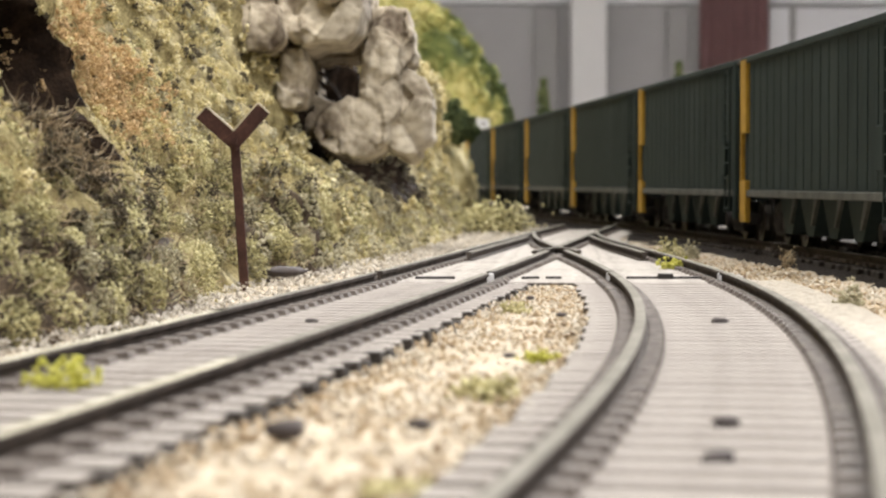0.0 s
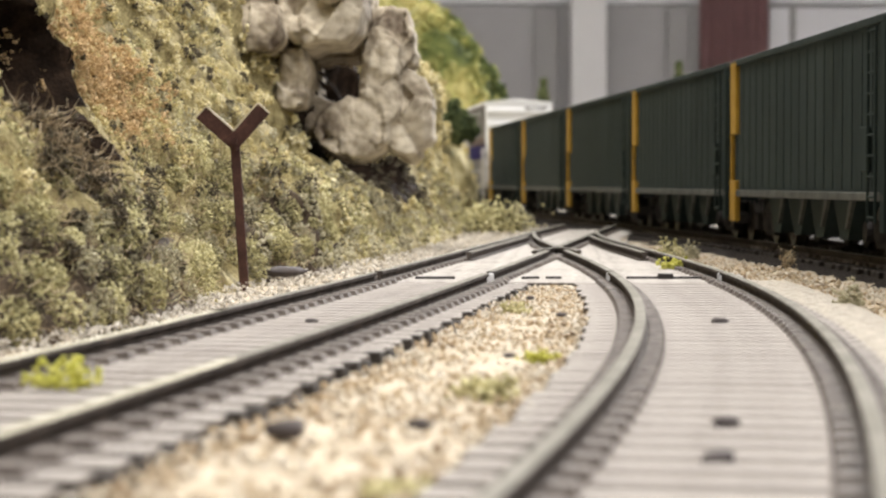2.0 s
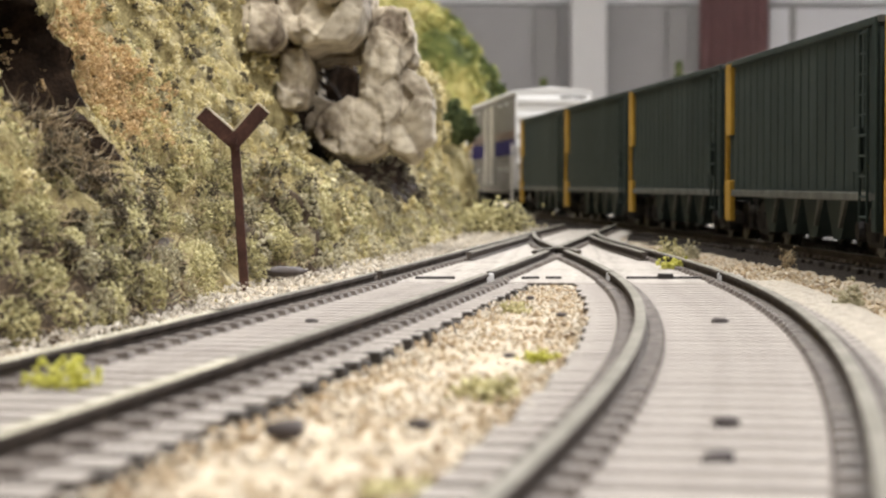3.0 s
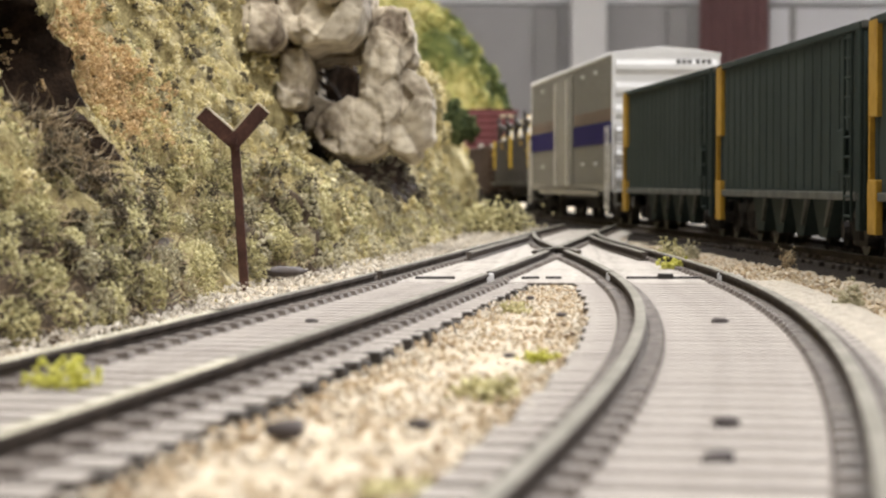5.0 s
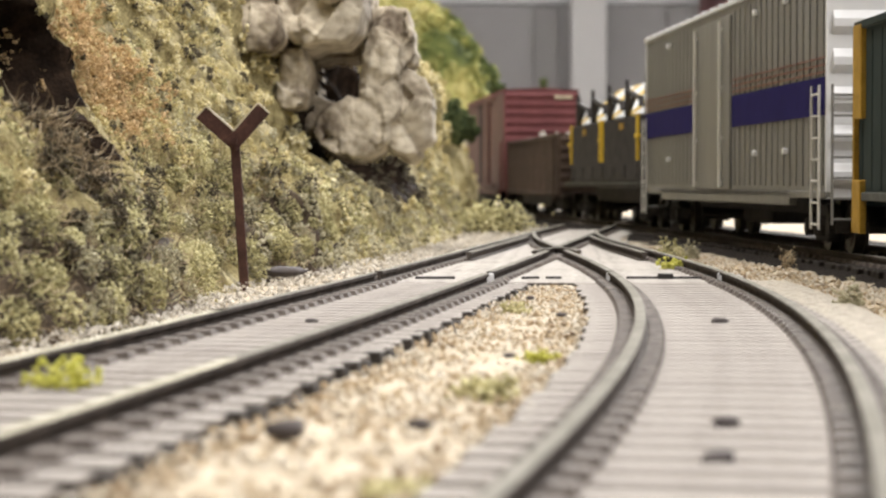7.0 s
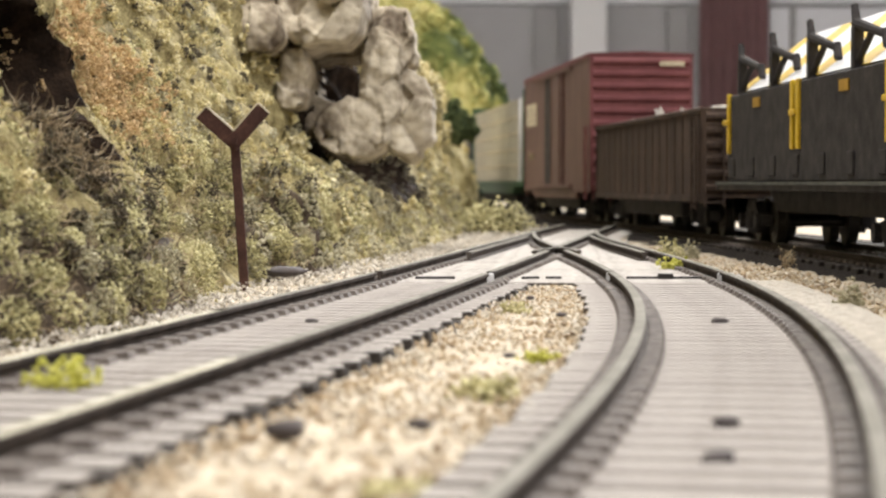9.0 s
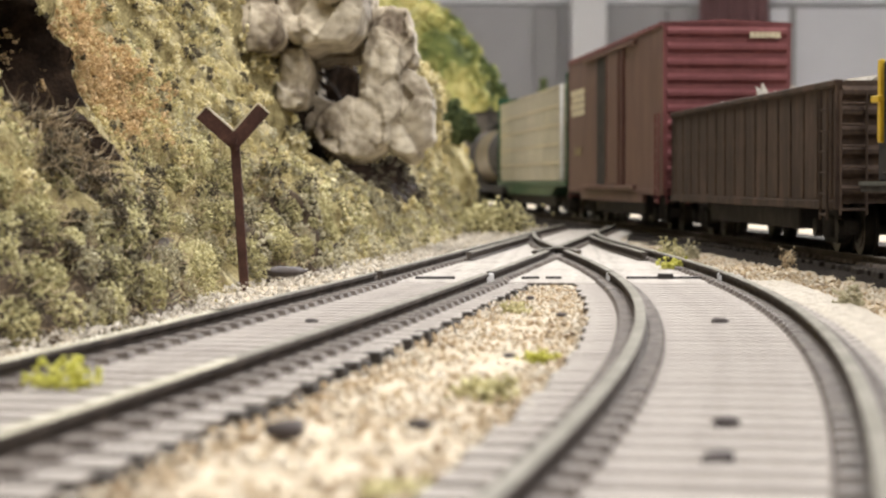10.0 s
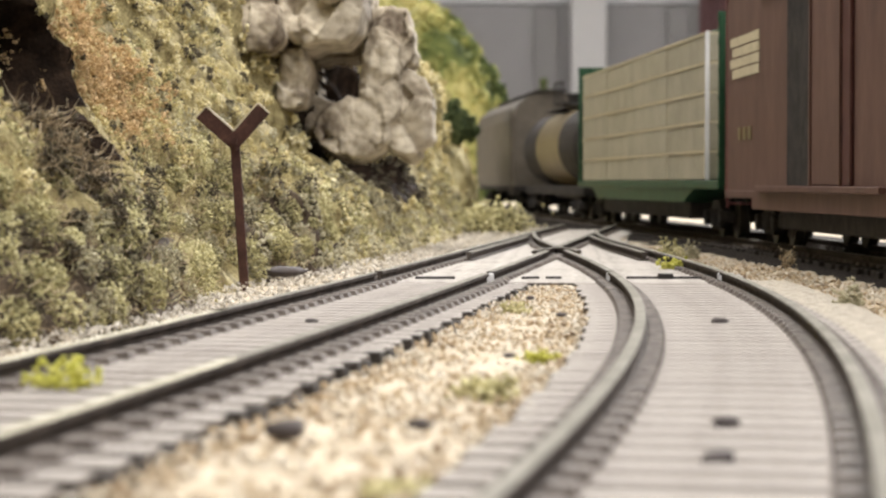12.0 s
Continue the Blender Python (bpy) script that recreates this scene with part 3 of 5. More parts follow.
def hill_cover():
    rs = np.random.RandomState(11)
    # the slope is far patchier where the noise is high
    def patch(k, lo):
        return lambda y, z: noise.noise((y * 0.05, z * 0.07, k)) > lo
    near, far = (232, 470), (470, 930)
    for name, mat, label, rows in (
        ("straw_tufts", "foam_straw", "crumbly straw-yellow turf clumps on the hillside", (
            (2300, *near, 14, 80, 56, 1.1, 0.26, None, 1.7), (900, *far, 8, 90, 20, 1.9, 0.75, None, 2.6))),
        ("olive_tufts", "foam_olive", "olive green foam bushes along the hillside", (
            (420, *near, 0, 22, 520, 2.6, 0.28, None, 5.6), (300, *near, 18, 80, 70, 1.3, 0.25, patch(3.0, -0.05), 2.0), (170, 470, 880, 0, 18, 30, 2.2, 0.6, patch(2.5, -0.1), 3.0))),
        ("grey_tufts", "foam_grey", "grey-green dry foam scrub at the foot of the hill", (
            (150, *near, 0, 14, 260, 1.8, 0.27, patch(6.0, -0.1), 3.6), (330, 400, 860, 0, 20, 26, 2.1, 0.6, None, 3.0), (260, 380, 560, 12, 60, 50, 1.4, 0.28, patch(7.0, -0.05), 2.2))),
        ("dark_tufts", "foam_dark", "dark brown foam specks on the hillside, some painting shade", (
            # the last, larger clumps stand in for shaded gaps between the bushes
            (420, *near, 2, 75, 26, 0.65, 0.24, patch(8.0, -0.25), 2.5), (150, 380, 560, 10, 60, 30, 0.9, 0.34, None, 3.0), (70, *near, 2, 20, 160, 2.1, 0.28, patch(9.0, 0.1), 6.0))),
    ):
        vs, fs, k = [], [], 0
        # extra dark clumps stand in for the shade of the undercut
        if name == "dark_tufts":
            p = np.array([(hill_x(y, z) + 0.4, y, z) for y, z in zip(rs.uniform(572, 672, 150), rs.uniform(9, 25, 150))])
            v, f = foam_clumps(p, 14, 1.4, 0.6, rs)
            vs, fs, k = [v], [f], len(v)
        for n, y0, y1, z0, z1, per, spread, size, keep, gap in rows:
            lift = 1.6 if name == "dark_tufts" else 0.8
            v, f = foam_clumps(spaced(on_hill(n, y0, y1, z0, z1, rs, lift, keep), gap), per, spread, size, rs)
            vs.append(v)
            fs.append(f + k)
            k += len(v)
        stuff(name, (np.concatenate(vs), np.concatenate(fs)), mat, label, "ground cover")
    for name, n, z1, mat, label in (("dry_stalks", 1700, 22, "foam_twig", "fine dry stalks in the scrub at the foot of the hill"), ("green_stalks", 1200, 24, "foam_olive", "fine green stalks in the scrub")):
        stuff(name, twigs(on_hill(n, 232, 440, 0, z1, rs, 1.5), rs.uniform(1.2, 3.0, n), rs, 0.10, (0.8, -0.2, 0.6)), mat, label, "ground cover")


def bush(name, y, z, ry, rz, mat, label, n, length, foam=None, lift=2.0, twig=0.16):
    """A tangled dry bush on the slope: stems and a few crumbs."""
    rs = np.random.RandomState(int(y * 7 + z))
    t = thing(name, label, "bush", "hillside bushes")
    p = []
    while len(p) < n:
        a, b = rs.normal() * 0.5, rs.normal() * 0.5
        if a * a + b * b < 1:
            p.append((hill_x(y + a * ry, z + b * rz) + rs.uniform(0, lift), y + a * ry, z + b * rz))
    p = np.array(p)
    v, f = twigs(p, rs.uniform(0.5, 1.2, n) * length, rs, twig, (0.5, -0.2, 0.3), 1.7)
    stuff("stem_tangle", (v, f), mat, "", "", t)
    if foam:
        v, f = foam_clumps(p[: n // 4] + (0.6, 0, 0), 8, 0.9, 0.34, rs)
        stuff("foliage", (v, f), foam, "", "", t)
    return t


def tuft(name, x, y, z, r, h, mat, label, n=160, cat="grass tuft"):
    rs = np.random.RandomState(int(abs(x * 31 + y * 7)))
    big = r > 7
    n = 1500 if big else n
    c = rs.normal(size=(n, 3)) * (r * 0.45, r * 0.45, h * 0.28) + (x, y, z + h * 0.42)
    c[:, 2] = np.maximum(c[:, 2], z + 0.2)
    v, f = crumbs(c, rs.uniform(0.5, 1.2, n) * (0.75 if big else r * 0.16), rs)
    ob = raw(name, v, f.tolist(), mat)
    return tagged(ob, label, cat, "tufts on the ground")


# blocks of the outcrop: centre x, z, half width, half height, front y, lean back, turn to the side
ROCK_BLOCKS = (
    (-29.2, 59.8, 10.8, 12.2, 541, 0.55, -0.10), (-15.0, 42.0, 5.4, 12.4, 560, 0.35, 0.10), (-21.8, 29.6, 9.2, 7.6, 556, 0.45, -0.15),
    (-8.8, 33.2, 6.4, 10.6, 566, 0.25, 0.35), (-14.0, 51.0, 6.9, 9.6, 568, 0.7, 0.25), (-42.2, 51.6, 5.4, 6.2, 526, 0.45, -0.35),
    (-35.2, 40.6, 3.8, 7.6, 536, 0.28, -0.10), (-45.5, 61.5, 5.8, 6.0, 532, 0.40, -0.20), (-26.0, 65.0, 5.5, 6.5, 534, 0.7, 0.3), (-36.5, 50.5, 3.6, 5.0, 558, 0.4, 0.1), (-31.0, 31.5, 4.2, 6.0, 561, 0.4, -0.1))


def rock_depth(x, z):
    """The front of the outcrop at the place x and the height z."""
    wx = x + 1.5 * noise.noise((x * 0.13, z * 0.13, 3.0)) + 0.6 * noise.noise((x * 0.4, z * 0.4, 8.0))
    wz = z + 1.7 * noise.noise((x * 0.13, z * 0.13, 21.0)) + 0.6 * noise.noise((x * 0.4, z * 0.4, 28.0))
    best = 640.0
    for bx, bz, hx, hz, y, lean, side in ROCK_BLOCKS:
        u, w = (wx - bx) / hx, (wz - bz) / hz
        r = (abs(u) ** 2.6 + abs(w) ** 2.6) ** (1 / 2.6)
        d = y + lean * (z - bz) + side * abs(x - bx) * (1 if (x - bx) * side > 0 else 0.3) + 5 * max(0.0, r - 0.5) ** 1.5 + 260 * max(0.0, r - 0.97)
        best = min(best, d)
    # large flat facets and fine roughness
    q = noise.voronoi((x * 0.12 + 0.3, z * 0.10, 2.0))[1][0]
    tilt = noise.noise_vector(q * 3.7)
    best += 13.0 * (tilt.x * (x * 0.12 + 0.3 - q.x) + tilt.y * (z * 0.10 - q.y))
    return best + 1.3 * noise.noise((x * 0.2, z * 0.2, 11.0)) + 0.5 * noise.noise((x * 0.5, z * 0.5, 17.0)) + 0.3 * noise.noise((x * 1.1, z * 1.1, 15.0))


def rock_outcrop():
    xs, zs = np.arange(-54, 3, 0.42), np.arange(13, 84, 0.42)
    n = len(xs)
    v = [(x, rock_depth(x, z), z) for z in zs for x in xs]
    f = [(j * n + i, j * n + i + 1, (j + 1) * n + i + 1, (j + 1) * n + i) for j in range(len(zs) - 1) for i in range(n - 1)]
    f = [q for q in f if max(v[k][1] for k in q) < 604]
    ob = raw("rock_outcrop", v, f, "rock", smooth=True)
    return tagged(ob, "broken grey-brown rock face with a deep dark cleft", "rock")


def boulder(x, y, z, sx, sy, sz, seed, turn=0.0, label="pale cast rock on the hillside"):
    """A rounded broken stone."""
    bm = bmesh.new()
    bmesh.ops.create_icosphere(bm, subdivisions=4, radius=1.0)
    for v in bm.verts:
        q = v.co + Vector((seed, 0, 0))
        v.co *= 1 + 0.22 * noise.noise(q * 1.6) + 0.08 * noise.noise(q * 4.0) - 0.1 * abs(noise.noise(q * 2.7))
    bm.transform(Matrix.Translation((x, y, z)) @ Matrix.Rotation(turn, 4, "Y") @ Matrix.Diagonal((sx, sy, sz, 1)))
    return tagged(part("rock", bm, "rock", smooth=True), label, "rock")


# ---- the train: every car stands on the main line, y runs towards its rear, z from the rail top ----
SPEED = 158.4
WHEEL = 4.9
CARS = []
WHEELSETS = []


def truck(parent, y):
    t = part("truck", truck_frame(), "black", parent, "black sprung freight truck")
    t.location = (0, y * 0.001, 0)
    for w in (-10.2, 10.2):
        ax = bmesh.new()
        rod(ax, (-11, 0, 0), (11, 0, 0), 1.1, 10)
        for sx in (-1, 1):
            rod(ax, (sx * 7.6, 0, 0), (sx * 9.6, 0, 0), WHEEL, 28)
            rod(ax, (sx * 7.0, 0, 0), (sx * 7.6, 0, 0), WHEEL + 0.7, 28)
            rod(ax, (sx * 9.55, 0, 0), (sx * 9.85, 0, 0), 3.6, 24, 3.4)
            for k in range(6):
                an = k * 1.0472
                rod(ax, (sx * 9.85, 2.4 * math.cos(an), 2.4 * math.sin(an)), (sx * 10.05, 2.4 * math.cos(an), 2.4 * math.sin(an)), 0.35, 6)
        o = part("wheelset", ax, "wheel", t, "dark steel wheelset")
        o.location = (0, w * 0.001, WHEEL * 0.001)
        WHEELSETS.append((o, w))
    return t


def truck_frame():
    bm = bmesh.new()
    for sx in (-1, 1):
        x0, x1 = sx * 10.6, sx * 13.0
        prism(bm, [(-13.5, 4.0), (-13.5, 6.6), (-7, 7.2), (-4.5, 9.6), (4.5, 9.6), (7, 7.2), (13.5, 6.6), (13.5, 4.0), (8.5, 4.2), (5.5, 2.2), (-5.5, 2.2), (-8.5, 4.2)], "x", x0, x1)
        for y in (-10.2, 10.2):
            rod(bm, (sx * 12.6, y, 5.0), (sx * 14.2, y, 5.0), 1.9, 10)
        for y in (-2.2, 0, 2.2):
            rod(bm, (sx * 13.2, y, 3.2), (sx * 13.2, y, 7.4), 0.9, 8)
    box(bm, -12, 12, -3.2, 3.2, 5.2, 9.4)
    return bm


def coupler(parent, y, d):
    bm = bmesh.new()
    box(bm, -1.3, 1.3, min(y, y + d * 4.6), max(y, y + d * 4.6), 7.6, 9.8, 0.2)
    box(bm, -2.2, 2.0, min(y + d * 3.4, y + d * 6.0), max(y + d * 3.4, y + d * 6.0), 7.2, 10.4, 0.5)
    part("coupler", bm, "black", parent, "black knuckle coupler")


def ladder(parent, mat, x, y, z0, z1, along, width=5.0, step=4.0, out=-1, name="ladder"):
    """Rungs and rails of round wire, on a side (along y) or an end (along x)."""
    bm = bmesh.new()
    e = 0.9 * out
    for w in (0, width):
        a = (x + e, y + w, z0) if along == "y" else (x + w, y + e, z0)
        rod(bm, a, (a[0], a[1], z1), 0.28, 6)
    z = z0 + 1
    while z < z1:
        if along == "y":
            rod(bm, (x + e, y, z), (x + e, y + width, z), 0.24, 6)
        else:
            rod(bm, (x, y + e, z), (x + width, y + e, z), 0.24, 6)
        z += step
    part(name, bm, mat, parent)


def running_gear(car, half, inset=24):
    for y in (-half + inset, half - inset):
        truck(car, y)
    coupler(car, -half, -1)
    coupler(car, half, 1)
    part("center_sill", boxes((-3.5, 3.5, -half, half, 7.2, 11.0)), "black", car)


def car_thing(name, label, s_front, length):
    ob = thing(name, label, "railway car", "freight train")
    CARS.append((ob, s_front, length))
    return ob


def hopper(s_front, length=157.0):
    c = car_thing("hopper_car", "dark green ribbed coal hopper car with yellow corner posts", s_front, length)
    h, w, z0, z1 = length / 2, 18.0, 11.7, 43.0
    for sx in (-1, 1):
        bm = boxes((sx * (w - 1.2), sx * (w - 0.5), -h + 1, h - 1, z0, z1 - 1))
        part("side_panel", bm, "green", c)
        n = 19
        rib = prism(bmesh.new(), [(sx * (w - 0.55), z0 + 0.8), (sx * (w - 0.36), z0 + 1.4), (sx * (w - 0.36), z1 - 2.4), (sx * (w - 0.55), z1 - 1.6)], "y", -0.6, 0.6)
        row("side_rib", rib, "green", c, [(0, -h + 4 + (2 * h - 8) * i / (n - 1), 0) for i in range(n)])
        part("top_chord", boxes((sx * (w - 1.6), sx * (w + 0.35), -h, h, z1 - 1.5, z1), bevel=0.2), "green", c)
        part("side_sill", boxes((sx * (w - 1.6), sx * (w + 0.3), -h, h, z0 - 0.9, z0 + 0.7), bevel=0.2), "chute", c, "lighter side sill")
        part("corner_post", boxes((sx * (w - 0.7), sx * (w + 0.5), h - 7.0, h + 0.2, 25.5, z1 - 0.6), (sx * (w - 0.7), sx * (w + 0.5), h - 1.0, h + 0.2, 14, 26), (sx * (w - 0.7), sx * (w + 0.6), h - 7.0, h + 0.2, 5.0, 14.6), bevel=0.2), "yellow", c, "yellow painted corner post")
        part("end_post", boxes((sx * (w - 2.0), sx * (w + 0.3), -h - 0.2, -h + 3.0, 5.4, z1 - 0.6), bevel=0.2), "green", c)
    for sy in (-1, 1):
        e = bmesh.new()
        prism(e, [(sy * (h - 1), z1 - 0.5), (sy * (h - 1), z1 - 12), (sy * (h - 26), z0 - 1), (sy * (h - 27), z0), (sy * (h - 2.2), z1 - 11), (sy * (h - 2.2), z1 - 0.5)], "x", -w + 1, w - 1)
        part("end_slope_sheet", e, "green", c)
        part("end_frame", boxes((-w + 1, w - 1, sy * h - 0.8, sy * h + 0.8, z0 - 1.5, z0 + 1.4), (-0.8, 0.8, sy * (h - 0.8) - 0.7, sy * (h - 0.8) + 0.7, z0, z1 - 1),
                                (-11, -9.6, sy * (h - 0.8) - 0.7, sy * (h - 0.8) + 0.7, z0, z1 - 10), (9.6, 11, sy * (h - 0.8) - 0.7, sy * (h - 0.8) + 0.7, z0, z1 - 10), bevel=0.2), "green", c)
        # the paler colour here stands in for the highlight on the cap
        part("end_cap", boxes((-w, w, sy * h - 1.0, sy * h + 1.0, z1 - 1.3, z1 + 0.1), bevel=0.2), "chute", c, "end top chord coloured pale for its highlight")
        ladder(c, "green", -w + 0.6, sy * h, 9, z1 - 2, "x", 5.5, 3.6, sy)
    ladder(c, "green", -w, -h + 3.5, 7, z1 - 2, "y", 6.0, 3.6, -1)
    part("brake_box", boxes((-w - 0.6, -w + 0.4, -h + 12, -h + 18, 16, 24), bevel=0.3), "green", c)
    for i in range(4):
        y = -h + 33 + (2 * h - 66) * (i + 0.5) / 4
        for sx in (-1, 1):
            b = bmesh.new()
            prism(b, [(y - 10.5, z0 - 0.6), (y + 10.5, z0 - 0.6), (y + 3.4, 3.2), (y - 3.4, 3.2)], "x", sx * 3.6, sx * (w - 2.6))
            bay = part("hopper_bay", b, "green", c)
            e = bmesh.new()
            for a in (-1,):
                prism(e, [(y + a * 10.5, z0 - 0.9), (y + a * 7.0, z0 - 0.9), (y + a * 3.6, 5.4), (y + a * 5.0, 5.4)], "x", sx * (w - 2.6), sx * (w - 1.9))
            part("chute_flange", e, "chute", bay, "pale sloping flange")
    running_gear(c, h, 22)
    return c


def ribbed_end(car, w, z0, z1, y, sy, mat, n=8, label=""):
    bm = bmesh.new()
    box(bm, -w, w, min(y, y - sy * 1.2), max(y, y - sy * 1.2), z0, z1)
    wall = part("end_wall", bm, mat, car, label)
    hh = (z1 - z0) / n * 0.34
    rib = prism(bmesh.new(), [(y - sy * 0.1, -hh), (y + sy * 1.1, -hh * 0.3), (y + sy * 1.1, hh * 0.3), (y - sy * 0.1, hh)], "x", -w + 1.2, w - 1.2)
    row("end_rib", rib, mat, wall, [(0, 0, z0 + (z1 - z0) * (i + 0.6) / (n + 0.2)) for i in range(n)])


def roof(car, w, z, half, mat, rise=2.6, ribs=18, rib_mat=None):
    bm = bmesh.new()
    prism(bm, [(-w - 0.4, z - 0.9), (-w - 0.4, z), (-w * 0.5, z + rise * 0.72), (0, z + rise), (w * 0.5, z + rise * 0.72), (w + 0.4, z), (w + 0.4, z - 0.9)], "y", -half, half)
    ob = part("roof", bm, mat, car)
    rib = prism(bmesh.new(), [(-w - 0.6, z - 0.4), (-w - 0.5, z + 0.5), (0, z + rise + 0.6), (w + 0.5, z + 0.5), (w + 0.6, z - 0.4)], "y", -0.6, 0.6)
    row("roof_rib", rib, rib_mat or mat, ob, [(0, -half + 2 * half * (i + 0.5) / ribs, 0) for i in range(ribs)])


def silver_car(s_front, length=248.0):
    c = car_thing("express_boxcar", "silver ribbed express boxcar with dark blue stripe and white roof", s_front, length)
    h, w, z0, z1 = length / 2, 18.0, 11.0, 57.0
    door0, door1 = -20.0, 32.0
    for sx in (-1, 1):
        part("side_wall", boxes((sx * (w - 1.2), sx * (w - 0.3), -h + 0.8, h - 0.8, z0 + 1, z1 - 0.5)), "silver", c)
        rib = prism(bmesh.new(), [(sx * (w - 0.35), z0 + 2.2), (sx * (w - 0.02), z0 + 2.8), (sx * (w - 0.02), z1 - 2.6), (sx * (w - 0.35), z1 - 1.8)], "y", -0.7, 0.7)
        row("side_rib", rib, "silver", c, [(0, y, 0) for y in np.arange(-h + 4, h - 4, 6.4) if not door0 - 2 < y < door1 + 2])
        part("side_sill", boxes((sx * (w - 1.4), sx * (w + 0.25), -h + 34, h - 34, z0 - 1.6, z0 + 1.5), (sx * (w - 1.4), sx * (w + 0.25), -h, h, z0, z0 + 1.5), bevel=0.2), "silver", c)
        door = part("door", boxes((sx * (w - 0.3), sx * (w + 0.35), door0, door1, z0 + 1.5, z1 - 3), bevel=0.15), "silver", c)
        bars = bmesh.new()
        for y in (-11.0, 26.0):
            rod(bars, (sx * (w + 1.1), y, z0 + 2), (sx * (w + 1.1), y, z1 - 4), 0.45, 8)
            for z in (z0 + 3, z0 + 14, z0 + 26, z1 - 6):
                rod(bars, (sx * (w + 0.3), y, z), (sx * (w + 1.5), y, z), 0.55, 6)
        part("lock_bars", bars, "bright", door, "round door lock bars coloured bright for their highlights")
        x0, x1 = sx * (w - 0.28), sx * (w + 0.5)
        for a, b in ((-h + 0.8, door0 - 2), (door1 + 1, h - 0.8)):
            part("blue_stripe", boxes((x0, sx * (w + 0.12), a, b, 27.2, 34.6)), "blue", c, "broad dark blue stripe")
            for z in (35.4, 36.8, 38.2):
                part("pin_stripe", boxes((x0, sx * (w + 0.1), a, b, z, z + 0.32)), "red", c, "thin red pin stripe")
        for y in (-h + 36, -h + 70, h - 50):
            for z in (20, z1 - 5.6):
                part("grab_bracket", boxes((sx * w, sx * (w + 1.0), y, y + 2.2, z, z + 1.3), bevel=0.2), "whitepaint", c)
    for sy in (-1, 1):
        ribbed_end(c, w, z0, z1 - 0.3, sy * h, sy, "whitepaint", 6, "white ribbed end wall")
        gable = prism(bmesh.new(), [(-w, z1 - 0.4), (w, z1 - 0.4), (w * 0.5, z1 + 1.2), (0, z1 + 1.8), (-w * 0.5, z1 + 1.2)], "y", sy * (h - 0.9) - 0.3, sy * (h - 0.9) + 0.3)
        part("gable", gable, "whitepaint", c)
        lab = boxes(*[(9 + k * 1.9, 10.2 + k * 1.9, sy * (h + 1.16) - 0.1, sy * (h + 1.16) + 0.1, z1 - 3.6, z1 - 2.2) for k in (-3, -2, -1, 0.4, 1.4, 2.4)])
        part("marking", lab, "black", c, "small dark marking bars")
        ladder(c, "silver", -w + 0.8, sy * (h + 0.8), 6, 33, "x", 6, 4, sy)
    ladder(c, "bright", -w - 0.2, -h + 1.5, 5, 33, "y", 7.0, 4.2, -1)
    ladder(c, "bright", -w - 0.2, h - 8.5, 5, 33, "y", 7.0, 4.2, -1)
    roof(c, w, z1, h, "whitepaint", 2.0, 20)
    part("underframe", boxes((-9, 9, -h + 46, h - 46, 7.4, z0), (-7, 7, -14, 22, 4.2, z0), bevel=0.5), "black", c)
    running_gear(c, h, 26)
    return c


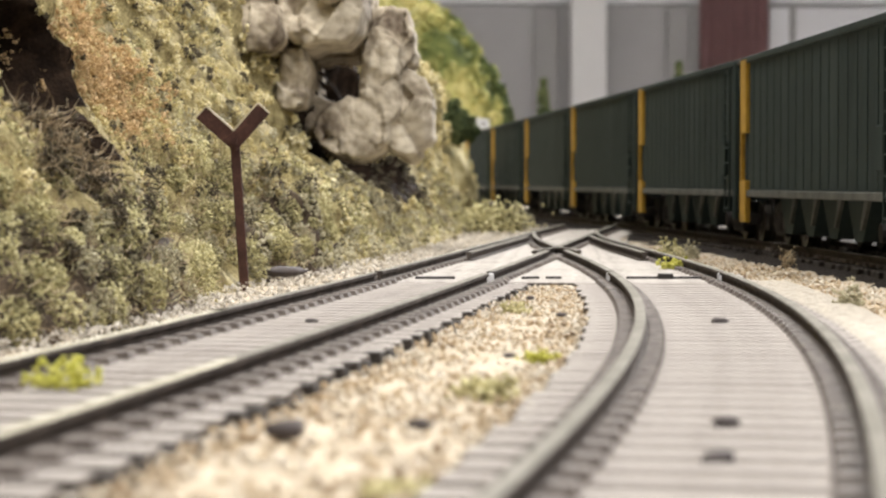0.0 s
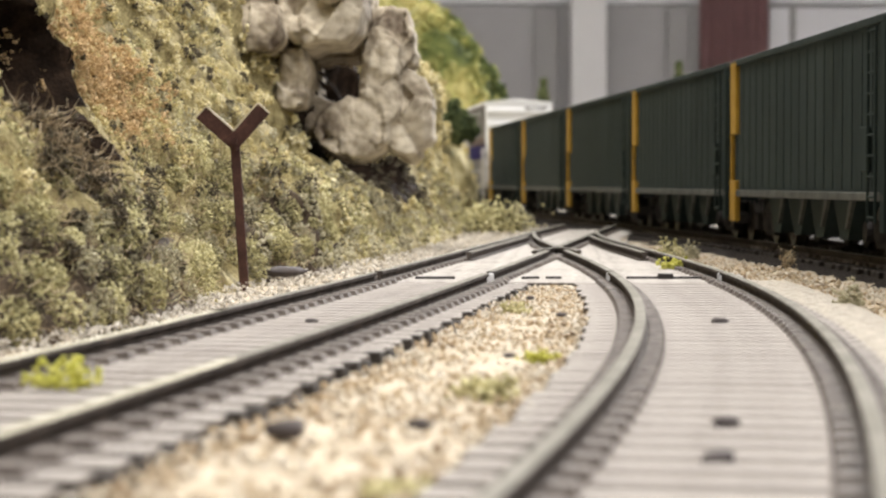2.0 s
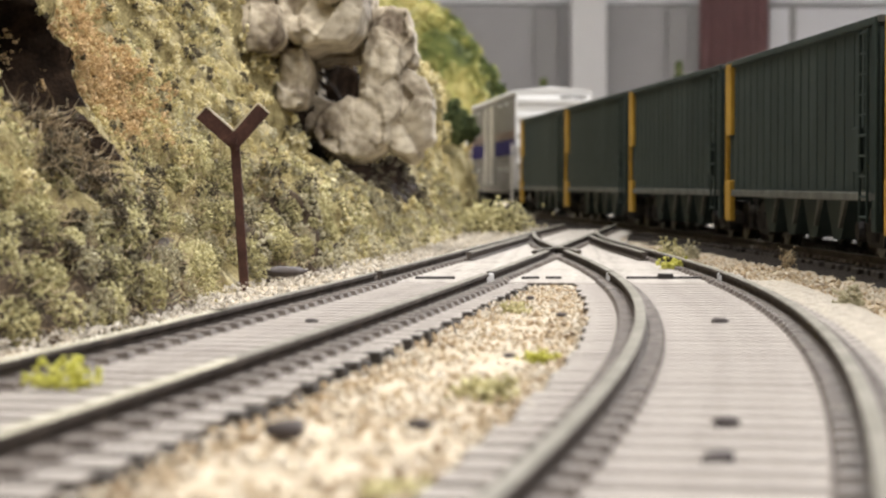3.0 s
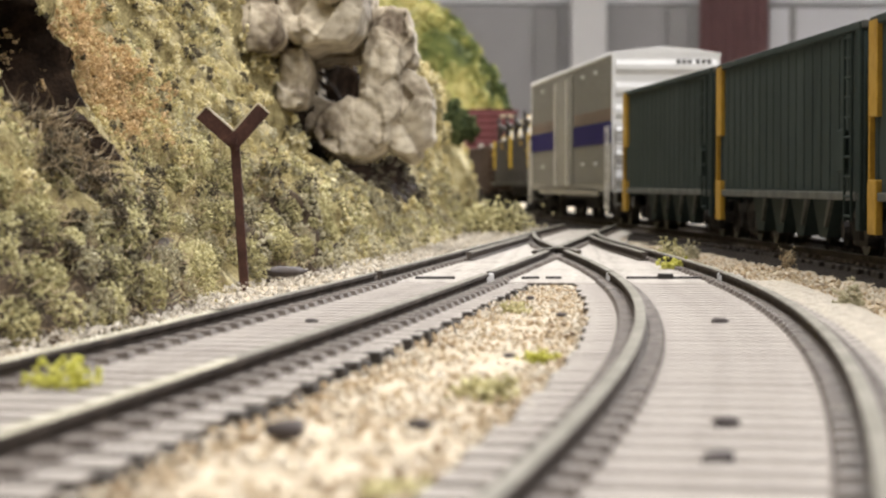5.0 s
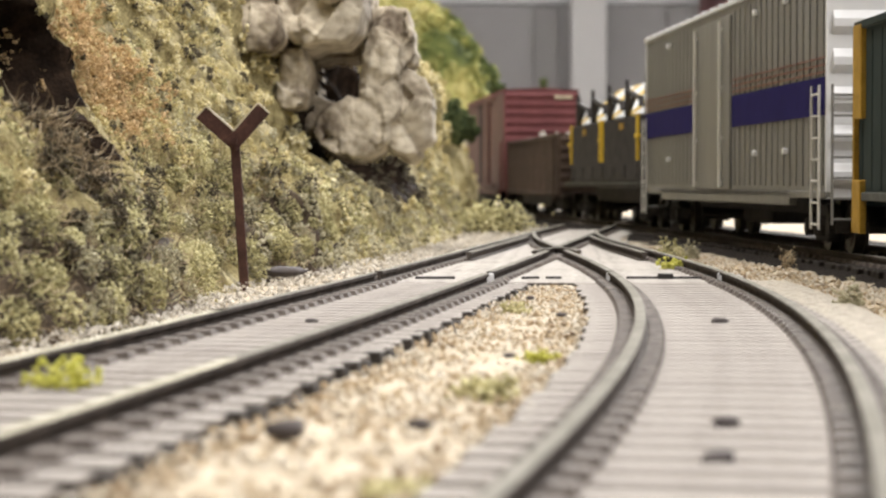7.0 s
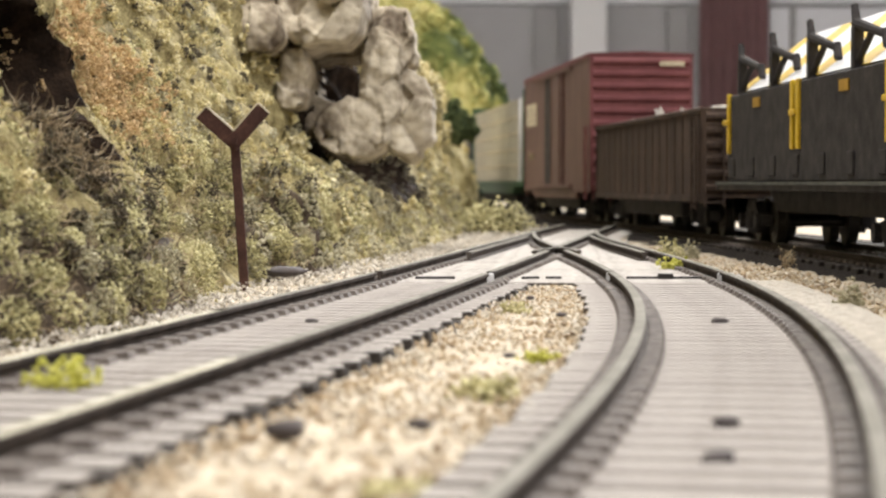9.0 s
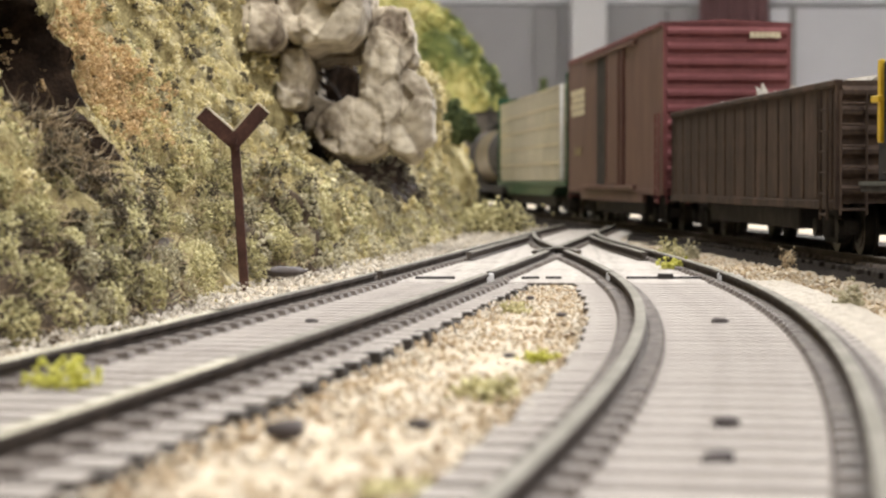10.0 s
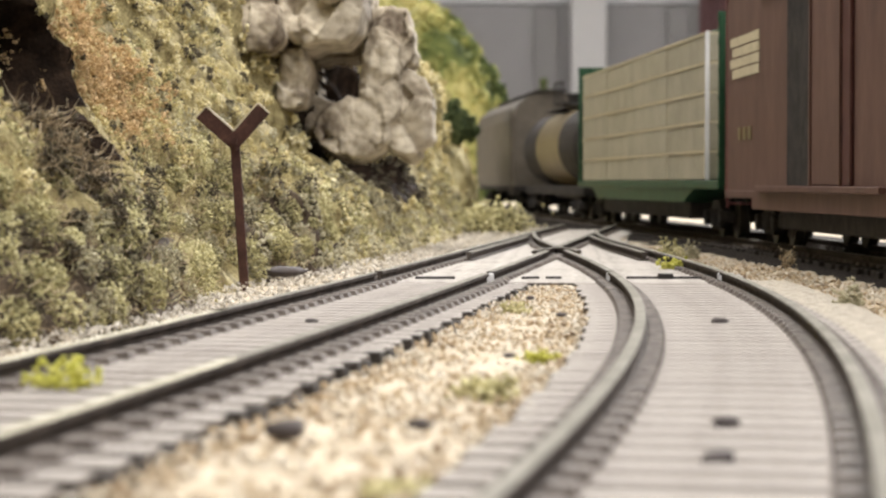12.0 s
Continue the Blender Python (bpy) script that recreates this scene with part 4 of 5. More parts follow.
def stake_car(s_front, length=190.0):
    c = car_thing("stake_car", "black stake car with yellow posts and white and yellow load", s_front, length)
    h, w, z0, z1 = length / 2, 17.0, 14.3, 35.0
    part("deck", boxes((-w - 0.6, w + 0.6, -h, h, 12.4, 14.2), bevel=0.2), "black", c)
    part("deck_edge", boxes((-w - 0.9, -w - 0.5, -h, h, 13.6, 14.3), (w + 0.5, w + 0.9, -h, h, 13.6, 14.3)), "chute", c, "pale worn deck edge")
    part("fishbelly_sill", prism(bmesh.new(), [(-h + 30, 12.4), (-h + 42, 7.5), (h - 42, 7.5), (h - 30, 12.4)], "x", -10, 10), "black", c)
    for sx in (-1, 1):
        part("side_wall", boxes((sx * (w - 1.6), sx * w, -h + 6, h - 13, z0, z1), bevel=0.3), "black", c)
        y0, y1 = -h + 8, h - 15
        ym = (y0 + y1) / 2
        for y, pair in ((y0, (0.4,)), (ym, (-4.4, 1.6)), (y1, (-2.6,))):
            for k in pair:
                part("yellow_post", boxes((sx * (w - 0.2), sx * (w + 0.7), y + k, y + k + 2.4, 21, z1 + 0.4), bevel=0.2), "vivid", c, "yellow painted side post")
            part("post_clamp", boxes((sx * w, sx * (w + 1.2), y - 3.2, y + 3.2, 28, 29.2), bevel=0.2), "vivid", c)
        for y in (ym - 46, ym + 46):
            part("yellow_plate", boxes((sx * (w - 0.1), sx * (w + 0.3), y - 4, y + 4, 31.2, 33.4)), "yellow", c, "small yellow plate")
        for k in range(7):
            y = y0 + 6 + (y1 - y0 - 12) * k / 6
            part("lower_bracket", boxes((sx * (w - 0.1), sx * (w + 0.4), y - 3.0, y + 3.0, 15.5, 20), bevel=0.3), "black", c)
        for k in range(5):
            y = y0 - 7 + (y1 - y0 - 2) * k / 4
            x = sx * (w - 1.6)
            part("stake", boxes((x - 1.0, x + 1.0, y - 1.3, y + 1.3, z1 - 3, z1 + 8), bevel=0.2), "black", c, "black upright stake")
            arm = bmesh.new()
            rod(arm, (x, y + 2.5, z1 + 12), (x, y, z1 + 7.5), 0.7, 8, 1.0)
            rod(arm, (x, y + 1.0, z1 + 8.6), (x - sx * 2, y - 15, z1 + 5.5), 1.1, 8, 0.8)
            rod(arm, (x, y - 1.0, z1 + 1.5), (x - sx * 1, y - 8, z1 + 6.6), 0.7, 8)
            rod(arm, (x - sx * 2, y - 14, z1 + 6.4), (x - sx * 2, y - 15.5, z1 + 3.4), 0.9, 8)
            part("stake_arm", arm, "black", c, "black hooked stake arm")
    # pitched load in slanted white and yellow bands
    y, k = -h + 7.0, 0
    while y < h - 15:
        d = 27.0 if k % 2 == 0 else 16.0
        bm = bmesh.new()
        e = min(y + d, h - 14)
        q = [bm.verts.new(p) for p in ((-w + 2, y, z1 + 0.8), (w - 2, y, z1 + 0.8), (0.0, y - 10, z1 + 14), (-w + 2, e, z1 + 0.8), (w - 2, e, z1 + 0.8), (0.0, e - 10, z1 + 14))]
        for o in ((0, 1, 2), (3, 5, 4), (0, 2, 5, 3), (1, 4, 5, 2), (0, 3, 4, 1)):
            bm.faces.new([q[i] for i in o])
        bmesh.ops.recalc_face_normals(bm, faces=bm.faces)
        part("load_panel", bm, "whitepaint" if k % 2 == 0 else "vivid", c, "white load panel" if k % 2 == 0 else "yellow load panel")
        y += d
        k += 1
    running_gear(c, h, 24)
    return c


def gondola(s_front, length=208.0):
    c = car_thing("gondola_car", "weathered brown ribbed gondola with pale scrap load", s_front, length)
    h, w, z0, z1 = length / 2, 18.0, 10.2, 33.4
    for sx in (-1, 1):
        part("side_wall", boxes((sx * (w - 1.2), sx * (w - 0.4), -h, h, z0, z1)), "gondola", c)
        part("top_chord", boxes((sx * (w - 1.5), sx * (w + 0.4), -h, h, z1 - 1.2, z1 + 0.2), bevel=0.25), "gondola", c)
        rib = prism(bmesh.new(), [(sx * (w - 0.45), z0 + 0.4), (sx * (w - 0.1), z0 + 1.2), (sx * (w - 0.1), z1 - 2.2), (sx * (w - 0.45), z1 - 1.3)], "y", -1.2, 1.2)
        row("side_rib", rib, "gondola", c, [(0, -h + 5 + (2 * h - 10) * i / 15, 0) for i in range(16)])
        part("side_sill", boxes((sx * (w - 1.5), sx * (w + 0.2), -h, h, z0 - 1.3, z0 + 0.5), bevel=0.2), "gondola", c)
    for sy in (-1, 1):
        ribbed_end(c, w, z0, z1, sy * h, sy, "gondola", 6)
        ladder(c, "gondola", -w + 0.6, sy * (h + 0.8), 8, z1 - 2, "x", 5, 4, sy)
    ladder(c, "gondola", -w - 0.2, -h + 2, 7, z1 - 2, "y", 6, 4, -1)
    part("underframe", boxes((-15, 15, -h + 48, h - 48, 4.4, z0), bevel=0.4), "black", c)
    part("car_floor", boxes((-w + 1, w - 1, -h + 1, h - 1, z0, z0 + 1.2)), "gondola", c)
    rs = np.random.RandomState(3)
    cs = np.stack([rs.uniform(-14, 14, 260), rs.uniform(-h + 5, h - 5, 260), rs.uniform(24, 33.5, 260)], 1)
    v, f = crumbs(cs, rs.uniform(2.2, 4.6, 260), rs, 0.5)
    ob = raw("scrap_load", v, f.tolist(), "load", c, "jumbled pale scrap load")
    tagged(ob, kind="stuff")
    running_gear(c, h, 26)
    return c


def box_car(s_front, length=220.0):
    c = car_thing("boxcar", "tall dusty red-brown boxcar with sliding doors and ribbed ends", s_front, length)
    h, w, z0, z1 = length / 2, 18.3, 10.5, 59.5
    for sx in (-1, 1):
        part("side_wall", boxes((sx * (w - 1.2), sx * (w - 0.2), -h + 0.6, h - 0.6, z0 + 0.5, z1)), "boxside", c)
        part("side_sill", boxes((sx * (w - 1.4), sx * (w + 0.1), -h, h, z0, z0 + 1.8), (sx * (w - 1.4), sx * (w + 0.1), -h + 38, h - 38, z0 - 2.4, z0 + 1), bevel=0.2), "boxside", c)
        d = part("door", boxes((sx * (w - 0.2), sx * (w + 0.7), -27, 2, z0 + 3, z1 - 3), bevel=0.25), "boxside", c)
        for y in (-27, 0.7):
            part("door_post", boxes((sx * (w + 0.65), sx * (w + 1.1), y, y + 1.3, z0 + 3, z1 - 3)), "boxside", d)
        # flat black plate in place of the shade in the door recess
        part("door_recess", boxes((sx * (w - 0.2), sx * (w + 0.2), 2.3, 29, z0 + 3, z1 - 3)), "black", c, "black plate standing in for the shaded door recess")
        part("door_edge", boxes((sx * (w - 0.2), sx * (w + 0.6), -34, -27.3, z0 + 3, z1 - 3), bevel=0.2), "darkred", c, "dark red second door panel")
        for z in (z0 + 1.6, z1 - 3):
            part("door_rail", boxes((sx * (w - 0.2), sx * (w + 1.3), -60, 62, z, z + 1.3), bevel=0.2), "boxside", c)
        x0, x1 = sx * (w - 0.21), sx * (w + 0.04)
        for k in range(4):
            part("emblem_bar", boxes((x0, x1, h - 46, h - 10 + (k % 2) * 3, 38.6 + k * 2.5, 40.7 + k * 2.5)), "letter", c, "cream striped emblem bar")
        for k in range(3):
            part("marking_bar", boxes((x0, x1, h - 36 + k * 7, h - 32 + k * 7, 24, 27)), "tan", c, "faded marking bar")
    for sy in (-1, 1):
        ribbed_end(c, w, z0, z1, sy * h, sy, "boxred", 11, "brighter red ribbed end wall")
        lab = boxes(*[(9.3 + k * 1.5, 10.6 + k * 1.5, sy * (h + 1.16) - 0.1, sy * (h + 1.16) + 0.1, z1 - 4.2, z1 - 2.6) for k in range(-2, 4)])
        part("marking", lab, "letter", c, "small pale marking bars")
        ladder(c, "boxred", -w + 0.8, sy * (h + 0.8), 8, 34, "x", 6, 3.6, sy)
    ladder(c, "boxred", -w - 0.2, -h + 1.4, 8, 34, "y", 6, 3.6, -1)
    roof(c, w, z1, h, "boxred", 0.7, 22)
    part("underframe", boxes((-15, 15, -h + 54, h - 54, 4.0, z0), bevel=0.4), "black", c)
    running_gear(c, h, 30)
    return c


def lumber_car(s_front, length=280.0):
    c = car_thing("lumber_car", "green centre-beam flat car loaded with cream wrapped lumber", s_front, length)
    h, w = length / 2, 17.6
    part("deck", boxes((-w, w, -h, h, 12.4, 14.6), bevel=0.3), "beamgreen", c)
    part("side_sill", prism(bmesh.new(), [(-h + 4, 12.6), (-h + 36, 12.6), (-h + 52, 8.8), (h - 52, 8.8), (h - 36, 12.6), (h - 4, 12.6), (h - 4, 13.2), (-h + 4, 13.2)], "x", -w + 0.4, w - 0.4), "beamgreen", c)
    part("underframe", boxes((-15, 15, -h + 54, h - 54, 4.2, 12.4), bevel=0.4), "black", c)
    part("top_beam", boxes((-3.2, 3.2, -h, h, 55.5, 57.6), bevel=0.3), "beamgreen", c)
    for i in range(9):
        y = -h + 6 + (2 * h - 12) * i / 8
        part("beam_post", boxes((-1.5, 1.5, y - 1.4, y + 1.4, 14.5, 56)), "beamgreen", c)
    for sy in (-1, 1):
        for z, t in ((55.3, 1.3), (14.2, 1.7)):
            part("bulkhead_beam", boxes((-w, w, sy * h - 1.2, sy * h + 0.2, z - t, z + t), bevel=0.2), "beamgreen", c)
        row("bulkhead_post", boxes((-1.3, 1.3, sy * h - 1.25, sy * h + 0.25, 14, 56), bevel=0.2), "beamgreen", c, [(x, 0, 0) for x in (-w + 1.5, -6, 6, w - 1.5)])
        row("bulkhead_slat", boxes((-w, w, sy * h - 1.0, sy * h, -0.6, 0.6)), "beamgreen", c, [(0, 0, z) for z in (21, 28, 35, 42, 49)])
    for sx in (-1, 1):
        for tier in range(5):
            z = 14.8 + tier * 7.6
            for col in range(4):
                y0 = -h + 18 + col * (2 * h - 28) / 4
                y1 = y0 + (2 * h - 28) / 4 - 0.5
                part("wrapped_package", boxes((sx * 2.2, sx * (w - 0.6 + 0.15 * (col % 2)), y0, y1, z, z + 7.1), bevel=0.25), "cream", c)
            part("spacer_strip", boxes((sx * 2.4, sx * (w - 0.3), -h + 18, h - 10, z + 7.0, z + 7.6)), "letter", c, "pale spacer strip")
        part("wrap_edge", boxes((sx * (w - 1.2), sx * (w - 0.1), -h + 17.6, -h + 18.0, 14.8, 53)), "whitepaint", c, "white wrapped bundle edge")
    running_gear(c, h, 26)
    return c


def tank_car(s_front, length=206.0):
    c = car_thing("tank_car", "black-ended tan tank car with dark top fittings", s_front, length)
    h = length / 2
    tank = bmesh.new()
    rod(tank, (0, -h + 62, 29), (0, h - 52, 29), 16.2, 36)
    t = part("tank_barrel", tank, "tan", c, "tan painted tank barrel", smooth=False)
    for sy in (-1, 1):
        e = bmesh.new()
        rod(e, (0, sy * (h - 62), 29), (0, sy * (h - 14), 29), 16.25, 36)
        rod(e, (0, sy * (h - 14), 29), (0, sy * (h - 9), 29), 16.2, 36, 12.5)
        rod(e, (0, sy * (h - 9), 29), (0, sy * (h - 7), 29), 12.5, 36, 5)
        part("tank_end", e, "black", c, "black painted tank end")
    part("dome", rod(rod(bmesh.new(), (0, 0, 44), (0, 0, 50), 7, 20), (0, 0, 50), (0, 0, 51.5), 7.6, 20), "black", c)
    part("top_walk", boxes((-7, 7, -h + 24, h - 24, 45.6, 46.6), bevel=0.1), "black", c)
    pl = boxes((-11, 11, -14, 14, 46.8, 47.6), bevel=0.1)
    part("platform", pl, "black", c)
    rl = bmesh.new()
    for x in (-11, 11):
        for y in (-14, 0, 14):
            rod(rl, (x, y, 46), (x, y, 56), 0.4, 6)
        rod(rl, (x, -14, 56), (x, 14, 56), 0.4, 6)
    part("handrail", rl, "black", c)
    part("vent", rod(bmesh.new(), (0, -h + 26, 44), (0, -h + 26, 55), 4, 14), "black", c)
    part("frame", boxes((-14, 14, -h, h, 9, 12.5), bevel=0.3), "black", c)
    running_gear(c, h, 24)
    return c


def grey_car(s_front, length=215.0):
    c = car_thing("covered_hopper_car", "dusty grey covered hopper car with rounded roof", s_front, length)
    h, w = length / 2, 18.0
    prof = [(-w + 1, 12), (-w, 20), (-w, 44), (-w + 2, 50), (-w + 7, 54.5), (0, 56.5), (w - 7, 54.5), (w - 2, 50), (w, 44), (w, 20), (w - 1, 12)]
    part("body_shell", prism(bmesh.new(), prof, "y", -h + 3, h - 3), "greycar", c)
    part("end_trim", prism(bmesh.new(), [(x * 1.02, z + (0.5 if z > 30 else 0)) for x, z in prof], "y", -h + 2, -h + 4.5), "greycar", c)
    part("roof_walk", boxes((-7, 7, -h, h, 57, 57.8)), "black", c)
    part("side_sill", boxes((-w, w, -h, h, 10.5, 12.5), bevel=0.2), "black", c)
    ladder(c, "greycar", -w, -h + 4, 8, 48, "y", 6, 4, -1)
    running_gear(c, h, 26)
    return c


def train():
    first = hopper(510.8 - 157.0)
    for k in (-2, -1, 1, 2, 3, 4):
        o = copy_thing(first, Matrix())
        CARS.append((o, 510.8 - 157.0 + 165.0 * k, 157.0))
        for w in [q for q in o.children_recursive if q.name.startswith("wheelset")]:
            WHEELSETS.append((w, 0))
    silver_car(1198.0)
    stake_car(1454.0)
    gondola(1664.0)
    box_car(1884.0)
    lumber_car(2119.0)
    tank_car(2410.0)
    grey_car(2627.0)


def train_rows(s_front, length):
    rows = []
    for i in range(25):
        t = i * 0.5
        s = s_front - SPEED * t
        ax, ay, _ = train_track(s + length * 0.17)
        bx, by, _ = train_track(s + length * 0.83)
        x, y = (ax + bx) / 2, (ay + by) / 2
        rows.append((t, pose(x * 0.001, y * 0.001, RAIL_TOP * 0.001, 0, 0, math.degrees(math.atan2(-(bx - ax), by - ay)))))
    return rows


def motions():
    for ob, s, length in CARS:
        walk(ob, train_rows(s, length))
    if SPIN:
        step = 1 / 30
        for o, _ in WHEELSETS:
            place = o.matrix_basis.translation.copy()
            rows = []
            for i in range(int(12 / step) + 1):
                t = i * step
                rows.append((t, Matrix.Translation(place) @ Matrix.Rotation(SPIN * SPEED / WHEEL * t, 4, "X")))
            walk(o, rows)


SPIN = 1.0

# ---- build ----
room()
ground()
yard_tracks()
main_line()
hill()
hill_cover()


def rocks():
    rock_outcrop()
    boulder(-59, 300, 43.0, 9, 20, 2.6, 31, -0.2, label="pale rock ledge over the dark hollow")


def sign_post():
    t = thing("sign_post", "rusty brown post with a Y-shaped top in the gravel", "sign post", m=pose(-0.0324, 0.374, 0, 0, -3.6, 0))
    bm = bmesh.new()
    box(bm, -0.78, 0.78, -0.4, 0.4, -3, 23.2, 0.12)
    part("post", bm, "rust", t)
    for sx in (-1, 1):
        bm = bmesh.new()
        box(bm, -1.25, 1.25, -0.35, 0.35, -1.0, 7.2, 0.1)
        bm.transform(Matrix.Translation((0, -0.75 - 0.05 * sx, 22.6)) @ Matrix.Rotation(sx * radians(45), 4, "Y"))
        arm = part("arm", bm, "rust", t)
        # pale strips stand in for the highlights on the upper arm edges
        ed = boxes((-sx * 1.28 - 0.14, -sx * 1.28 + 0.14, -0.37, 0.37, 1.2, 7.1), (-1.2, 1.2, -0.37, 0.37, 7.1, 7.3))
        ed.transform(Matrix.Translation((0, -0.75 - 0.05 * sx, 22.6)) @ Matrix.Rotation(sx * radians(45), 4, "Y"))
        part("chipped_edge", ed, "letter", arm, "pale strip painting the highlight along the edge")
    part("bolt", rod(bmesh.new(), (0, -1.6, 22.6), (0, -0.4, 22.6), 0.55, 8), "rust", t)


def rubble():
    rs = np.random.RandomState(7)
    c = []
    while len(c) < 9000:
        y = rs.uniform(75, 430)
        lo, hi = off(left_rail, y, GAUGE + 6)[0], off(right_rail, y, -GAUGE - 6)[0]
        if hi - lo > 2:
            c.append((rs.uniform(lo, hi), y, rs.uniform(-1.4, -0.5)))
    stuff("pebbles", crumbs(np.array(c), rs.uniform(0.18, 0.55, len(c)), rs, 0.7), "pebble", "tan and cream pebbles between the tracks", "gravel")
    c = []
    for _ in range(6000):
        y = rs.uniform(150, 800)
        x0 = off(right_rail, min(y, 700), 8)[0]
        c.append((x0 + (np.interp(y, (150, 300, 450, 600, 800), (70, 70, 66, 51, 50)) - x0) * rs.uniform() , y, rs.uniform(-1.3, -0.5)))
    stuff("pebbles_by_curve", crumbs(np.array(c), rs.uniform(0.2, 0.6, len(c)), rs, 0.7), "pebble", "tan and cream pebbles beside the curved track", "gravel")
    c = []
    for _ in range(6500):
        y = rs.uniform(170, 850)
        x0 = float(np.interp(y, HILL_Y, HILL_X))
        c.append((rs.uniform(x0 - 1, max(x0 + 2, left_rail(y) - 5)), y, rs.uniform(-1.2, -0.2)))
    stuff("pebbles_by_hill", crumbs(np.array(c), rs.uniform(0.15, 0.5, len(c)), rs, 0.7), "palepebble", "pale pebbles along the foot of the hill", "gravel")


def small_things():
    for x, y, r, h, mat, lab in (
        (-29.5, 178, 2.7, 3.0, "foam_lime", "bright yellow-green grass tuft between the rails"),
        (3.2, 176, 2.6, 1.8, "foam_olive", "low olive grass tuft in the gravel"),
        (9.0, 213, 1.6, 1.2, "foam_lime", "low yellow-green grass tuft in the gravel"),
        (9.2, 292, 2.0, 1.8, "foam_olive", "small olive tuft in the gravel"),
        (-2.5, 122, 2.0, 0.9, "foam_olive", "tiny olive tuft in the gravel"),
        (42.3, 424, 2.8, 3.0, "foam_lime", "yellow-green tuft beside the rail"),
        (49.0, 500, 3.2, 4.2, "foam_olive", "olive tuft outside the rail"),
        (53.5, 500, 2.4, 3.6, "foam_grey", "grey-brown tuft outside the rail"),
        (53.2, 302, 2.3, 3.2, "foam_grey", "grey-green bush in the gravel"),
        (66.0, 440, 1.8, 4.0, "foam_twig", "thin dry weed by the main line"),
        (16, 770, 12, 9.0, "foam_olive", "low yellow-olive shrub at the end of the hill"),
        (22, 800, 8, 6.0, "foam_grey", "grey shrub at the end of the hill")):
        tuft("tuft", x, y, -0.9, r, h, mat, lab, 150)
    for x, y, s, k in ((-10, 147, 1.15, 0), (18.6, 151, 0.8, 1), (15.8, 131, 0.9, 2), (31.6, 262, 0.85, 3), (-1.5, 150, 0.7, 4), (14.2, 275, 0.55, 5), (-15, 262, 0.6, 6), (12, 315, 0.5, 7), (6, 210, 0.5, 8)):
        rs = np.random.RandomState(40 + k)
        bm = bmesh.new()
        bmesh.ops.create_icosphere(bm, subdivisions=2, radius=1)
        for v in bm.verts:
            v.co *= 1 + 0.35 * noise.noise(v.co * 1.7 + Vector((k * 3.1, 0, 0)))
        bm.transform(Matrix.Translation((x, y, 0.1)) @ Matrix.Diagonal((s * 1.25, s, s * 0.55, 1)))
        tagged(part("stone", bm, "darkstone", smooth=True), "small dark lump lying on the track bed", "stone", "stones on the ground")
    bush("dry_bush", 298, 21, 26, 7.5, "foam_twig", "tangled pale brown dry bush below the hollow", 1800, 5.0, "foam_dark", lift=6.0, twig=0.11)
    # this darker scrub stands in for the shade under the pale bush
    bush("dry_bush", 300, 18, 24, 8, "foam_dark", "dark brown scrub painting the shade beneath the pale bush", 900, 4.0, "foam_dark", lift=2.0, twig=0.17)
    bush("rust_bush", 356, 34, 29, 14, "foam_rust", "rust-orange dry bush beside the hollow", 1500, 2.0, "foam_rust", twig=0.10)
    bm = bmesh.new()
    bmesh.ops.create_icosphere(bm, subdivisions=3, radius=1)
    for v in bm.verts:
        v.co *= 1 + 0.15 * noise.noise(v.co * 2)
    bm.transform(Matrix.Translation((-27.5, 396, 0.6)) @ Matrix.Diagonal((4.2, 3, 0.9, 1)))
    tagged(part("flat_stone", bm, "darkstone", smooth=True), "flat dark stone beside the post", "stone", "stones on the ground")


